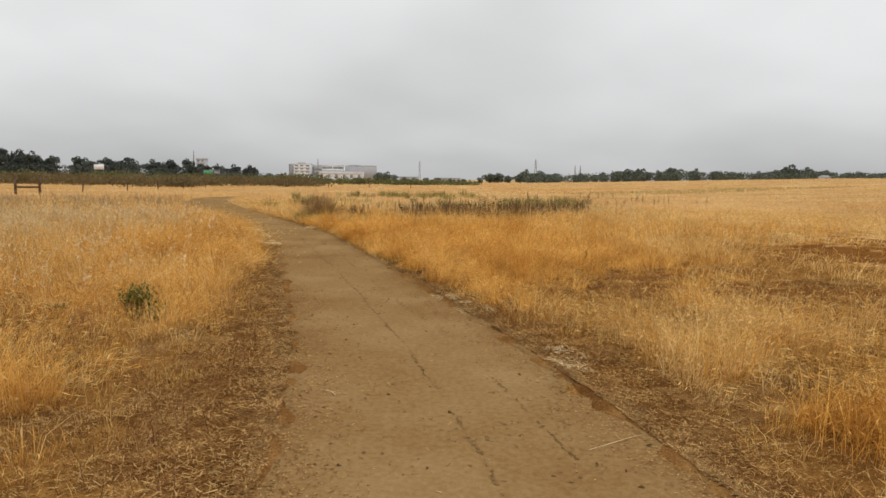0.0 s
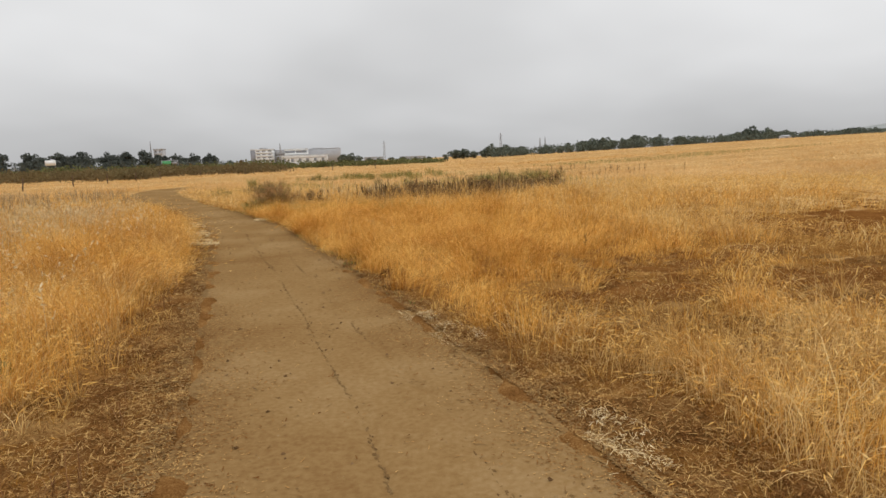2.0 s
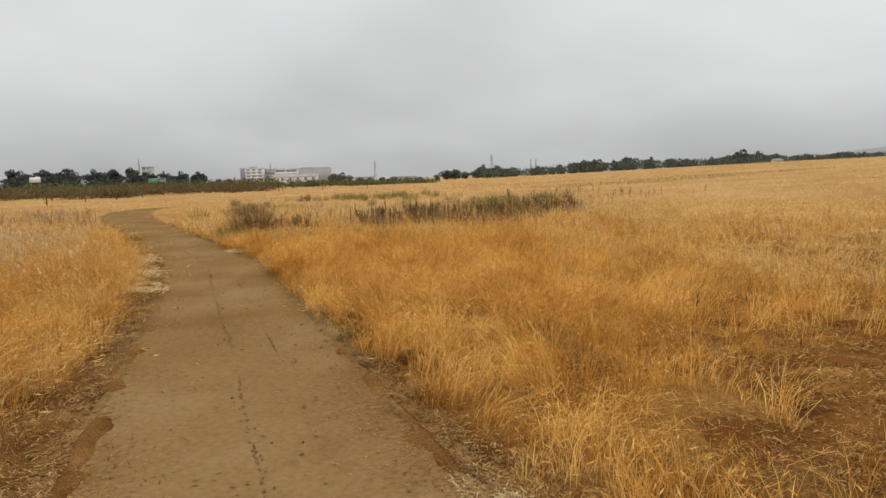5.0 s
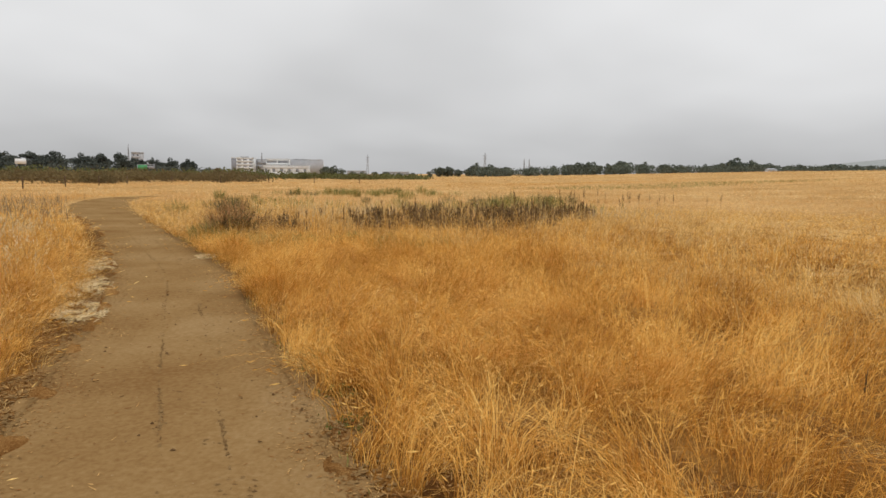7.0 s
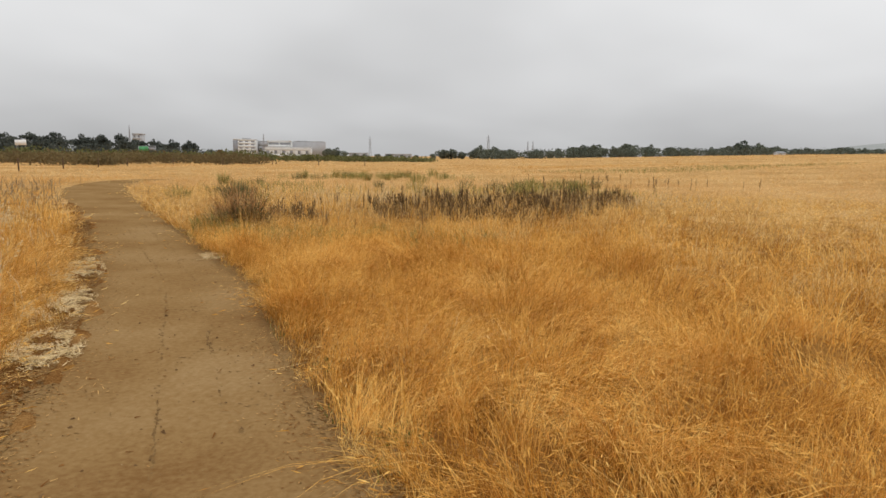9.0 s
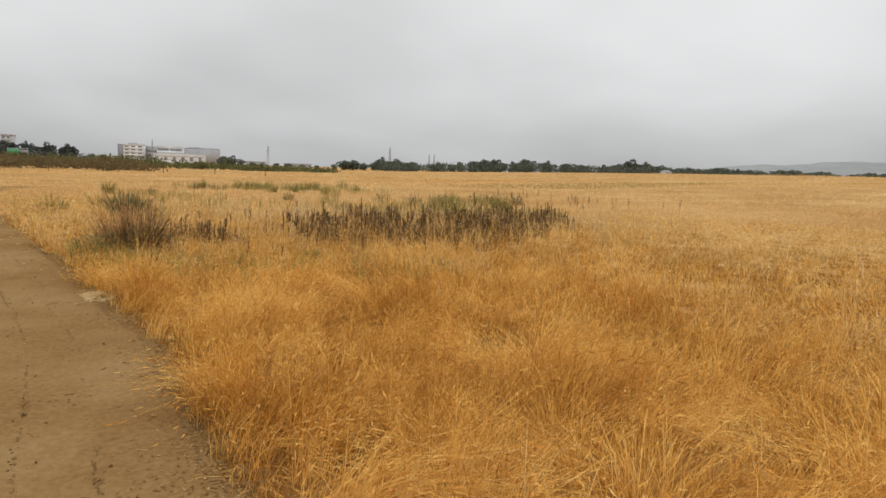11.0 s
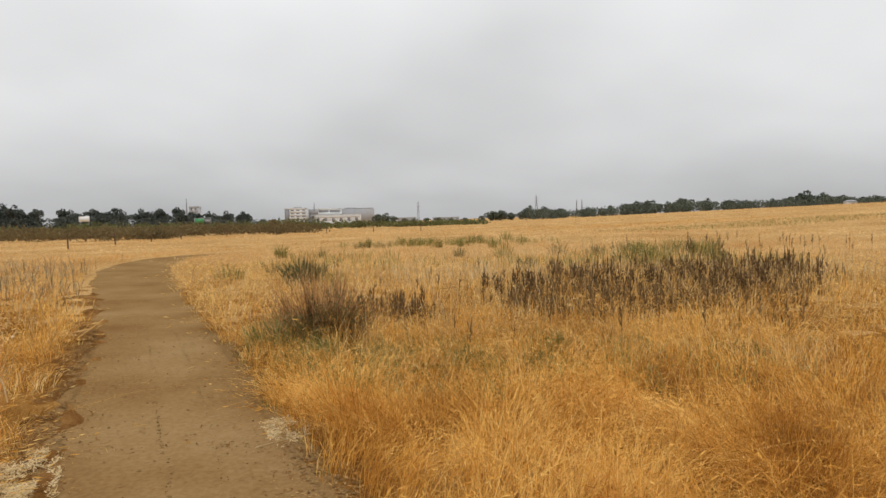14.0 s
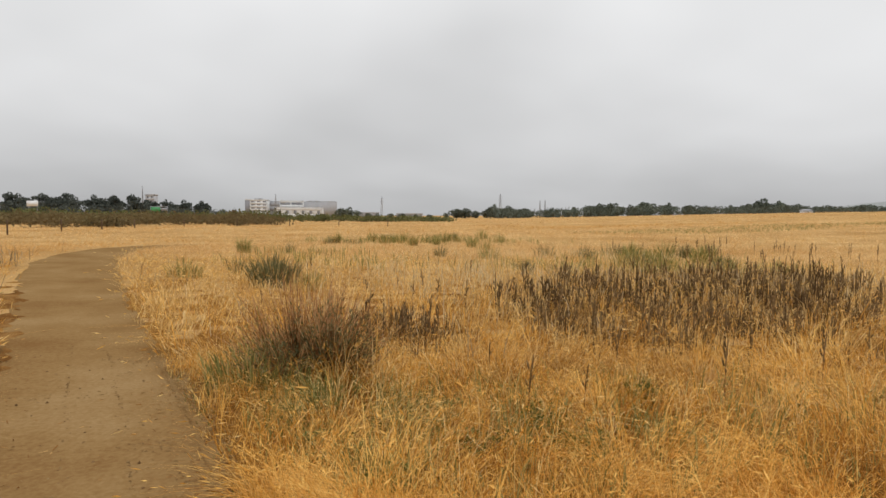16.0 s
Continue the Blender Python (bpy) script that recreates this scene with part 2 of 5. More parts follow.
def bare(x, y):
    spots = np.maximum.reduce([blob(x, y, 5.5, 9.1, 2.6, 1.3, 10), 0.9 * blob(x, y, 2.5, 9.3, 1.5, 0.9, 25), blob(x, y, 9.4, 14.6, 3.8, 2.3, 10), 0.9 * blob(x, y, 3.4, 10.5, 1.3, 0.5, 10),
                               0.7 * blob(x, y, 4.6, 11.6, 1.6, 0.5, 5), 0.7 * blob(x, y, 12, 18.5, 3.0, 0.9, 8)])
    return np.clip(spots * (1.0 + 0.45 * rough_noise(x, y, 0.6, 2)), 0, 1)


def mulch(x, y):
    e, side = beside(x, y)
    wide = np.interp(y, [0, 3, 6, 9, 11, 14, 18, 24, 30], [1.6, 1.5, 1.15, 0.8, 0.55, 0.38, 0.28, 0.25, 0.1]) + 0.25 * rough_noise(x, y, 1.1, 2)
    west = (side < 0) * (1 - smooth(wide * 0.3, wide * 1.25, e + 0.15 * rough_noise(x, y, 0.45, 3)))
    narrow = np.interp(y, [0, 3, 5, 8, 10, 12], [0.75, 0.7, 0.65, 0.5, 0.18, 0.0]) + 0.3 * rough_noise(x, y, 0.9, 1)
    east = (side > 0) * (y < 12) * (1 - smooth(narrow * 0.4, narrow * 1.2 + 0.02, e + 0.15 * rough_noise(x, y, 0.4, 3)))
    return np.maximum(west, 0.9 * east)


def matted(x, y):
    """Brown thatch and soil that shows where the grass is trodden down."""
    e, _ = beside(x, y)
    return np.clip(trodden(x, y) * smooth(-0.05, 0.3, e) * (0.55 + 0.6 * rough_noise(x, y, 1.5, 2) + 0.35 * rough_noise(x, y, 0.5, 0)), 0, 1)


DOCK_X, DOCK_Y = np.array([-2.4, -1.9, -0.4, 2.4, 4.4, 7.3, 6.7, 3.2, 0.4]), np.array([29.5, 26.0, 25.0, 26.2, 28.2, 33.5, 35.6, 34.2, 34.4])


def in_docks(x, y):
    x, y = x + 0.35 * rough_noise(x, y, 1.5, 3), y + 0.8 * rough_noise(x, y, 1.1, 0)
    inside = np.zeros(np.shape(x), bool)
    j = len(DOCK_X) - 1
    for i in range(len(DOCK_X)):
        cross = ((DOCK_Y[i] > y) != (DOCK_Y[j] > y)) & (x < (DOCK_X[j] - DOCK_X[i]) * (y - DOCK_Y[i]) / (DOCK_Y[j] - DOCK_Y[i]) + DOCK_X[i])
        inside ^= cross
        j = i
    return inside


# ---- mesh helpers ----
def mesh_from(name, verts, quads=(), tris=()):
    """A mesh from arrays of corners, four-cornered and three-cornered faces."""
    me = bpy.data.meshes.new(name)
    quads, tris = np.asarray(quads, np.int32).reshape(-1, 4), np.asarray(tris, np.int32).reshape(-1, 3)
    me.vertices.add(len(verts))
    me.vertices.foreach_set("co", np.asarray(verts, np.float32).ravel())
    me.loops.add(quads.size + tris.size)
    me.loops.foreach_set("vertex_index", np.concatenate([quads.ravel(), tris.ravel()]))
    me.polygons.add(len(quads) + len(tris))
    starts = np.concatenate([np.arange(len(quads)) * 4, quads.size + np.arange(len(tris)) * 3]).astype(np.int32)
    me.polygons.foreach_set("loop_start", starts)
    me.update(calc_edges=True)
    return me


class Shape:
    """Collects tubes, boxes and leaves for one mesh."""

    def __init__(self):
        self.v, self.q, self.t, self.n = [], [], [], 0

    def add(self, verts, quads=(), tris=()):
        verts = np.asarray(verts, float).reshape(-1, 3)
        if len(quads):
            self.q.append(np.asarray(quads).reshape(-1, 4) + self.n)
        if len(tris):
            self.t.append(np.asarray(tris).reshape(-1, 3) + self.n)
        self.v.append(verts)
        self.n += len(verts)

    def tube(self, points, radii, sides=5):
        points = np.asarray(points, float)
        ring = []
        for i, p in enumerate(points):
            d = points[min(i + 1, len(points) - 1)] - points[max(i - 1, 0)]
            d = d / (np.linalg.norm(d) + 1e-9)
            a = np.cross(d, (0.31, 0.9, 0.2) if abs(d[1]) < 0.9 else (1, 0, 0))
            a /= np.linalg.norm(a)
            b = np.cross(d, a)
            for k in range(sides):
                w = 2 * math.pi * k / sides
                ring.append(p + radii[i] * (a * math.cos(w) + b * math.sin(w)))
        q = [(i * sides + k, i * sides + (k + 1) % sides, (i + 1) * sides + (k + 1) % sides, (i + 1) * sides + k) for i in range(len(points) - 1) for k in range(sides)]
        n = len(ring)
        caps = [(0, (k + 1) % sides, k) for k in range(1, sides - 1)] + [(n - sides, n - sides + k, n - sides + k + 1) for k in range(1, sides - 1)]
        self.add(ring, q, caps)

    def box(self, x0, x1, y0, y1, z0, z1):
        v = [(x, y, z) for z in (z0, z1) for y in (y0, y1) for x in (x0, x1)]
        self.add(v, [(0, 2, 3, 1), (4, 5, 7, 6), (0, 1, 5, 4), (2, 6, 7, 3), (0, 4, 6, 2), (1, 3, 7, 5)])

    def leaves(self, centres, size, r):
        """Small pointed leaves, turned at random, one round each centre."""
        c = np.asarray(centres, float)
        n = len(c)
        a = r.normal(size=(n, 3))
        a /= np.linalg.norm(a, axis=1)[:, None]
        b = np.cross(a, r.normal(size=(n, 3)))
        b /= np.linalg.norm(b, axis=1)[:, None]
        s = (size * r.uniform(0.6, 1.4, n))[:, None]
        v = np.stack([c - a * s, c + b * s * 0.5, c + a * s, c - b * s * 0.5], 1).reshape(-1, 3)
        self.add(v, np.arange(4 * n).reshape(-1, 4))

    def mesh(self, name):
        return mesh_from(name, np.concatenate(self.v), np.concatenate(self.q) if self.q else (), np.concatenate(self.t) if self.t else ())


def part(name, shape, mat, parent=None, label=""):
    me = shape if isinstance(shape, bpy.types.Mesh) else shape.mesh(name)
    me.materials.clear()
    me.materials.append(mat)
    ob = new(name, me)
    ob.parent = parent
    if label:
        ob["label"] = label
    return ob


def thing(name, m, label, category, group="", kind=""):
    ob = new(name)
    ob.matrix_world = m
    return tagged(ob, label, category, group, kind)


def at(x, y, turn=0.0, size=1.0, sink=0.0):
    return pose(x, y, float(land(x, y)) - sink, 0, 0, turn) @ Matrix.Diagonal((size, size, size, 1))


# ---- ground, path and bare soil ----
def axis(fine, step, out):
    a, b = fine
    inner = np.arange(a, b + 1e-6, step)
    grow = step * 1.17 ** np.arange(1, 200)
    more = np.cumsum(grow)
    more = more[more < out]
    return np.concatenate([(a - more)[::-1], inner, b + more])


gx, gy = axis((-14, 14), 0.35, 3800), axis((0, 46), 0.35, 3800)
GX, GY = np.meshgrid(gx, gy)
ge, _ = beside(GX, GY)
near = 1 - smooth(40, 90, np.hypot(GX, GY - 15))
GZ = land(GX, GY) + near * (0.025 * rough_noise(GX, GY, 2.3, 0) + 0.012 * rough_noise(GX, GY, 0.8, 1)) * smooth(0.0, 0.8, ge) - 0.045 * (1 - smooth(-0.45, 0.0, ge))
nx, ny = len(gx), len(gy)
idx = np.arange(nx * ny).reshape(ny, nx)
gq = np.stack([idx[:-1, :-1], idx[:-1, 1:], idx[1:, 1:], idx[1:, :-1]], -1).reshape(-1, 4)
ground = part("ground", mesh_from("ground", np.stack([GX, GY, GZ], -1).reshape(-1, 3), gq), M_ground)
ground.data.shade_smooth()
# brown thatch under the dense grass round the path, darkened for shade between blades
ground.data.materials.append(M_gap_thatch)
mx, my = (GX[:-1, :-1] + GX[1:, 1:]) / 2, (GY[:-1, :-1] + GY[1:, 1:]) / 2
off = np.min([np.hypot(mx - wx, my - wy) for wx, wy in WALK], axis=0) + 2.0 * rough_noise(mx, my, 2.5, 1)
ground.data.polygons.foreach_set("material_index", (off + np.random.default_rng(31).normal(0, 3.2, off.shape) < 14).astype(np.int32).ravel())
tagged(ground, "straw-covered dry field reaching to the horizon", "ground", kind="structure")


def strip(name, mat, label, category, ys, across, left, right, height):
    """A sheet along the path between two lines, given as functions of y."""
    U = np.linspace(0, 1, across)
    Y = np.repeat(ys[:, None], across, 1)
    X = left(ys)[:, None] * (1 - U) + right(ys)[:, None] * U
    Z = height(X, Y, np.broadcast_to(U, X.shape))
    i = np.arange(X.size).reshape(X.shape)
    q = np.stack([i[:-1, :-1], i[:-1, 1:], i[1:, 1:], i[1:, :-1]], -1).reshape(-1, 4)
    ob = part(name, mesh_from(name, np.stack([X, Y, Z], -1).reshape(-1, 3), q), mat)
    ob.data.shade_smooth()
    return tagged(ob, label, category, kind="structure")


def rut(Y, k):
    """Where a tyre rut runs, as a share of the path's width."""
    mid = np.interp(Y, [3, 9, 14, 26], [[0.515, 0.50, 0.45, 0.46], [0.745, 0.69, 0.665, 0.70]][k])
    return mid + 0.010 * np.sin(Y * 0.7 + 5 * k) + 0.004 * np.sin(Y * 2.3 + k)


def path_height(X, Y, U):
    dish = -0.02 * (1 - (2 * U - 1) ** 2)
    ruts = 0
    for k, wide, deep in ((0, 0.016, 0.016), (1, 0.018, 0.022)):
        wander = rut(Y, k)
        broken = (0.55 + 0.45 * np.sin(Y * 1.3 + 5 * k) * np.sin(Y * 0.37)) * np.interp(Y, [8, 17], [1.0, 0.45])
        ruts = ruts - deep * broken * np.exp(-((U - wander) / wide) ** 2) + 0.35 * deep * broken * np.exp(-((np.abs(U - wander) - 2 * wide) / wide) ** 2)
        ruts = ruts + 0.004 * broken * np.exp(-((U - wander) / wide) ** 2) * np.sin(Y * 75)
    return land(X, Y) + 0.008 + dish + ruts + 0.006 * rough_noise(X, Y, 0.9, 3) + 0.0022 * rough_noise(X, Y, 0.31, 2) - 0.012 * (smooth(0.965, 1.0, U) + 1 - smooth(0.0, 0.035, U))


path_ys = np.concatenate([np.arange(-30, 2, 0.3), np.arange(2, 26, 0.05), np.arange(26, 56, 0.2)])
wob = lambda y, k: 0.05 * np.sin(y * 1.7 + k) + 0.03 * np.sin(y * 4.1 + 2 * k + np.sin(y * 0.9)) + 0.015 * np.sin(y * 11.3 + 3 * k + 2 * np.sin(y * 1.9)) + 0.012 * np.sin(y * 23.7 + np.sin(y * 3.1))
strip("path", M_dirt, "packed tan dirt footpath with faint tyre ruts", "path", path_ys, 64,
      lambda y: np.interp(y, EDGE_Y, LEFT_X) - 0.13 + wob(y, 1) * 0.8, lambda y: np.interp(y, EDGE_Y, RIGHT_X) + 0.14 + wob(y, 4) * 0.9, path_height)


def patch(name, mask, x0, x1, y0, y1, step, mat, label):
    """A sheet of bare soil where the mask holds, a little above the ground."""
    xs, ys = np.arange(x0, x1, step), np.arange(y0, y1, step)
    X, Y = np.meshgrid(xs, ys)
    k = mask(X, Y)
    e, _ = beside(X, Y)
    Z = land(X, Y) + 0.012 * rough_noise(X, Y, 0.5, 3) - 0.05 + 0.078 * smooth(0.15, 0.95, k) - 0.075 * (1 - smooth(-0.22, 0.06, e + 0.09 * rough_noise(X, Y, 0.4, 1)))
    i = np.arange(X.size).reshape(X.shape)
    q = np.stack([i[:-1, :-1], i[:-1, 1:], i[1:, 1:], i[1:, :-1]], -1).reshape(-1, 4)
    keep = (k.ravel()[q].max(1) > 0.08) & (e.ravel()[q].min(1) > -0.3)
    ob = part(name, mesh_from(name, np.stack([X, Y, Z], -1).reshape(-1, 3), q[keep]), mat)
    ob.data.shade_smooth()
    return tagged(ob, label, "soil", kind="structure")


patch("mulch_verge", mulch, -14, 3, 1, 32, 0.06, M_soil, "reddish-brown mulch of broken straw along the path")
patch("bare_soil", bare, 0, 17, 3, 21, 0.1, M_bare, "patches of bare red-brown soil between dry grass")


# ---- grass ----
def far_from_walk(x, y):
    d = np.full(np.shape(x), 1e9)
    for wx, wy in WALK:
        d = np.minimum(d, np.hypot(x - wx, y - wy))
    return d


def blades(base, h, w, lean, r, tall=True):
    """Bent, tapered blades: two-piece near by, single slivers far off."""
    n = len(base)
    a = r.uniform(0, math.pi, n)
    side = np.stack([np.cos(a), np.sin(a), np.zeros(n)], 1) * (w / 2)[:, None]
    L = np.zeros((n, 3))
    L[:, :2] = lean
    k = np.minimum(np.hypot(lean[:, 0], lean[:, 1]), 1.2)
    up3 = np.array([0, 0, 1.0])

    def spine(s):
        return base + (L * (s ** 2)) * h[:, None] + up3 * (h * (s - 0.46 * k * s ** 2.4))[:, None]
    if tall == 3:
        a1, a2 = spine(0.42), spine(0.78)
        v = np.stack([base - side, base + side, a1 - side * 0.9, a1 + side * 0.9, a2 - side * 0.65, a2 + side * 0.65, spine(1.0)], 1).reshape(-1, 3)
        o = np.arange(n)[:, None] * 7
        return v, np.concatenate([o + [[0, 1, 3, 2]], o + [[2, 3, 5, 4]]]), o + [[4, 5, 6]]
    if tall:
        m = spine(0.55)
        v = np.stack([base - side, base + side, m - side * 0.8, m + side * 0.8, spine(1.0)], 1).reshape(-1, 3)
        o = np.arange(n)[:, None] * 5
        return v, o + [[0, 1, 3, 2]], o + [[2, 3, 4]]
    v = np.stack([base - side, base + side, spine(1.0)], 1).reshape(-1, 3)
    return v, np.zeros((0, 4), int), np.arange(n)[:, None] * 3 + [[0, 1, 2]]


def heads(base, h, lean, r, long, wide):
    """Drooping seed heads at the blades' tips."""
    n = len(base)
    L = np.zeros((n, 3))
    L[:, :2] = lean
    k = np.minimum(np.hypot(lean[:, 0], lean[:, 1]), 1.2)
    tip = base + L * h[:, None] + np.array([0, 0, 1.0]) * (h * (1 - 0.46 * k))[:, None]
    d = L * 1.4 + r.normal(0, 0.45, (n, 3)) + np.array([0, 0, 0.25])
    d /= np.linalg.norm(d, axis=1)[:, None]
    s = np.cross(d, r.normal(size=(n, 3)))
    s /= np.linalg.norm(s, axis=1)[:, None]
    ln, wd = (long * r.uniform(0.6, 1.4, n))[:, None], (wide * r.uniform(0.7, 1.3, n))[:, None]
    v = np.stack([tip - d * ln * 0.2, tip + d * ln * 0.3 + s * wd, tip + d * ln, tip + d * ln * 0.3 - s * wd], 1).reshape(-1, 3)
    return v, np.arange(4 * n).reshape(-1, 4)


def orange_share(x, y):
    e, side = beside(x, y)
    n = rough_noise(x, y, 3.2, 0)
    east = (side > 0) * smooth(6.5, 9.5, y) * (1 - smooth(3.0, 7.0, e + 0.9 * n - 0.12 * (y - 9))) * (1 - smooth(20.5, 24.5, y + n))
    west = (side < 0) * (0.42 + 0.2 * smooth(9, 14, y) - 0.4 * smooth(2.5, 6.0, e + n))
    near_right = blob(x, y, 2.6, 3.7, 1.1, 0.7)
    band = 0.8 * blob(x, y, 30, 116, 26, 16, 10) + 0.5 * blob(x, y, 2, 20, 14, 3.0, 5) + 0.4 * blob(x, y, -1, 25.5, 7, 5)
    return np.clip(np.maximum.reduce([east, west, near_right, band]) + 0.14 + 0.14 * n, 0, 1)


def trodden(x, y):
    """Where the grass is short, thin and matted: the verges near the start."""
    e, side = beside(x, y)
    young = (side > 0) * (1 - smooth(7.2, 10.5, y - 0.42 * e + 0.8 * rough_noise(x, y, 2.0, 1)))
    tuft = np.maximum.reduce([blob(x, y, 2.7, 6.3, 1.3, 0.7, 10), blob(x, y, 4.3, 7.3, 1.3, 0.5, 15), blob(x, y, 2.7, 3.8, 0.9, 0.5), 0.7 * blob(x, y, 5.0, 5.2, 1.6, 0.9), 0.9 * blob(x, y, 3.4, 8.25, 0.55, 0.22, 5), 0.8 * blob(x, y, 2.2, 5.3, 0.5, 0.35), 0.8 * blob(x, y, 3.9, 6.6, 0.7, 0.4),
                              0.8 * blob(x, y, 1.3, 7.6, 0.5, 0.5), 0.8 * blob(x, y, 7.5, 11.5, 1.0, 0.4), 0.6 * blob(x, y, 4.4, 9.9, 0.8, 0.3)])
    west = (side < 0) * (1 - smooth(5.0, 7.4, y - 0.3 * e + 0.6 * rough_noise(x, y, 1.6, 1)))
    west_tuft = np.maximum.reduce([blob(x, y, -3.0, 4.3, 0.35, 0.4), 0.8 * blob(x, y, -1.95, 4.0, 0.2, 0.15), 0.7 * blob(x, y, -2.2, 3.4, 0.25, 0.2)])
    return np.maximum(young * (1 - tuft), west * (1 - west_tuft))



patch("matted_thatch", matted, -9, 9, 1.5, 12, 0.09, M_mat, "matted brown thatch on trodden ground by the path")


def grass_height(x, y):
    e, side = beside(x, y)
    h = 0.43 + 0.10 * rough_noise(x, y, 1.7, 2) + 0.10 * rough_noise(x, y, 0.55, 3)
    reach = np.where((side > 0) & (y > 8.5), 0.32, 0.85)
    h = h + 0.13 * rough_noise(x, y, 7.0, 0) * smooth(18, 40, y)
    h = h * (0.34 + 0.66 * smooth(0.0, reach, e))
    h = h * (1 - 0.52 * trodden(x, y))
    h = h * (1 - 0.55 * bare(x, y)) * (1 - 0.6 * mulch(x, y))
    return np.maximum(h, 0.05)


def thickness(x, y):
    """Share of the full number of tufts that grows at a place."""
    e, side = beside(x, y)
    k = smooth(-0.05, np.where((side > 0) & (y > 8.5), 0.1, 0.5), e) * (1 - 0.87 * bare(x, y)) * (1 - 0.86 * mulch(x, y)) * (1 - 0.35 * matted(x, y))
    k = k * (1 - 0.15 * in_docks(x, y)) * (1 - 0.28 * trodden(x, y))
    return k * np.clip(0.62 + 0.35 * rough_noise(x, y, 1.1, 3) + 0.3 * rough_noise(x, y, 0.45, 0), 0.12, 1)


BUCKET = {"orange": [[], [], [], 0], "pale": [[], [], [], 0], "short": [[], [], [], 0], "far_tan": [[], [], [], 0], "rust": [[], [], [], 0], "far_heads": [[], [], [], 0], "heads": [[], [], [], 0], "orange_heads": [[], [], [], 0]}


def put(key, v, q=(), t=()):
    b = BUCKET[key]
    b[0].append(v)
    if len(q):
        b[1].append(np.asarray(q) + b[3])
    if len(t):
        b[2].append(np.asarray(t) + b[3])
    b[3] += len(v)


def sow(x0, x1, y0, y1, d0, d1, per_m2, each, wide, tall, high=1.0, head_share=0.0, keys=("orange", "pale", "short")):
    n = int((x1 - x0) * (y1 - y0) * per_m2)
    x, y = rng.uniform(x0, x1, n), rng.uniform(y0, y1, n)
    d = far_from_walk(x, y)
    ok = (d >= d0) & (d < d1) & (rng.uniform(0, 1, n) < thickness(x, y))
    ok &= (d < 12) | (y > 0.55 * np.abs(x + 2) - 6)
    x, y, d = x[ok], y[ok], d[ok]
    if not len(x):
        return
    share, tall_at = orange_share(x, y), grass_height(x, y) * high
    kind = np.where(tall_at < 0.215, 2, np.where(rng.uniform(0, 1, len(x)) < share, 0, 1))
    way = 0.3 + 2.4 * rough_noise(x, y, 2.6, 1) + 1.3 * rough_noise(x, y, 0.9, 2)
    force = np.clip(0.62 + 0.36 * rough_noise(x, y, 1.4, 0), 0.05, 0.95)
    force = force * (1 - 0.5 * (1 - smooth(8, 10.5, y)))
    wind = np.stack([np.cos(way), np.sin(way)], 1) * force[:, None]
    tall_at = tall_at * np.clip(rng.lognormal(0, 0.22, len(x)), 0.55, 1.6)
    for k, key in enumerate(keys):
        s = kind == k
        m = int(s.sum())
        if not m:
            continue
        px, py = np.repeat(x[s], each), np.repeat(y[s], each)
        spread = min(wide * 8 + 0.022, 0.14)
        ox, oy = rng.normal(0, spread, m * each), rng.normal(0, spread, m * each)
        bx, by = px + ox, py + oy
        e, _ = beside(bx, by)
        keep = e > 0.0
        bx, by, ox, oy = bx[keep], by[keep], ox[keep], oy[keep]
        c = len(bx)
        h = np.repeat(tall_at[s], each)[keep] * rng.uniform(0.55, 1.25, c)
        lean = np.repeat(wind[s], each, 0)[keep] + np.stack([ox, oy], 1) / spread * 0.2 + rng.normal(0, 0.75 if d0 >= 16 else (0.42 if k < 2 else 0.5), (c, 2))
        flat = (rng.uniform(0, 1, c) < 0.24) & (beside(bx, by)[0] > 0.9)
        lean, h = np.clip(lean * np.where(flat, 2.2, 1.0)[:, None], -1.5, 1.5), h * np.where(flat, 0.72, 1.0)
        base = np.stack([bx, by, land(bx, by) - 0.01], 1)
        w = wide * rng.uniform(0.6, 1.5, c)
        v, q, t = blades(base, h, w, lean, rng, tall)
        put(key, v, q, t)
        if head_share and k < 2:
            g = rng.uniform(0, 1, c) < head_share * (1.0 if k else 0.8)
            big = max(1.0, wide / 0.0055)
            v, q = heads(base[g], h[g], lean[g], rng, (0.06 if k else 0.05) * big ** 0.5, (0.004 if k else 0.0036) * big)
            put("far_heads" if d0 >= 8 else ("heads" if k else "orange_heads"), v, q)


sow(-9, 8, 1.5, 26, 0.0, 4.2, 125, 17, 0.0036, 3, 1.0, 0.55)
sow(-13, 11, 1.5, 32, 4.2, 8.0, 66, 12, 0.0058, True, 1.0, 0.6)
sow(-22, 20, 1.0, 40, 8.0, 16.0, 24, 9, 0.0095, True, 1.0, 0.4)
sow(-32, 32, 1.0, 46, 16.0, 25.0, 26, 5, 0.012, False, 0.95, 0.4)
sow(-45, 45, 1.0, 62, 25.0, 38.0, 22, 5, 0.014, False, 0.85, 0.0, ("rust", "far_tan", "far_tan"))
sow(-110, 120, 10, 150, 38.0, 110.0, 4.5, 4, 0.030, False, 0.75, 0.0, ("rust", "far_tan", "far_tan"))
sow(-90, 260, 60, 330, 110.0, 300.0, 0.7, 4, 0.07, False, 0.75, 0.0, ("rust", "far_tan", "far_tan"))
sow(-14, 14, -12, 1.5, 0.0, 14.0, 30, 6, 0.014, False, 0.8)

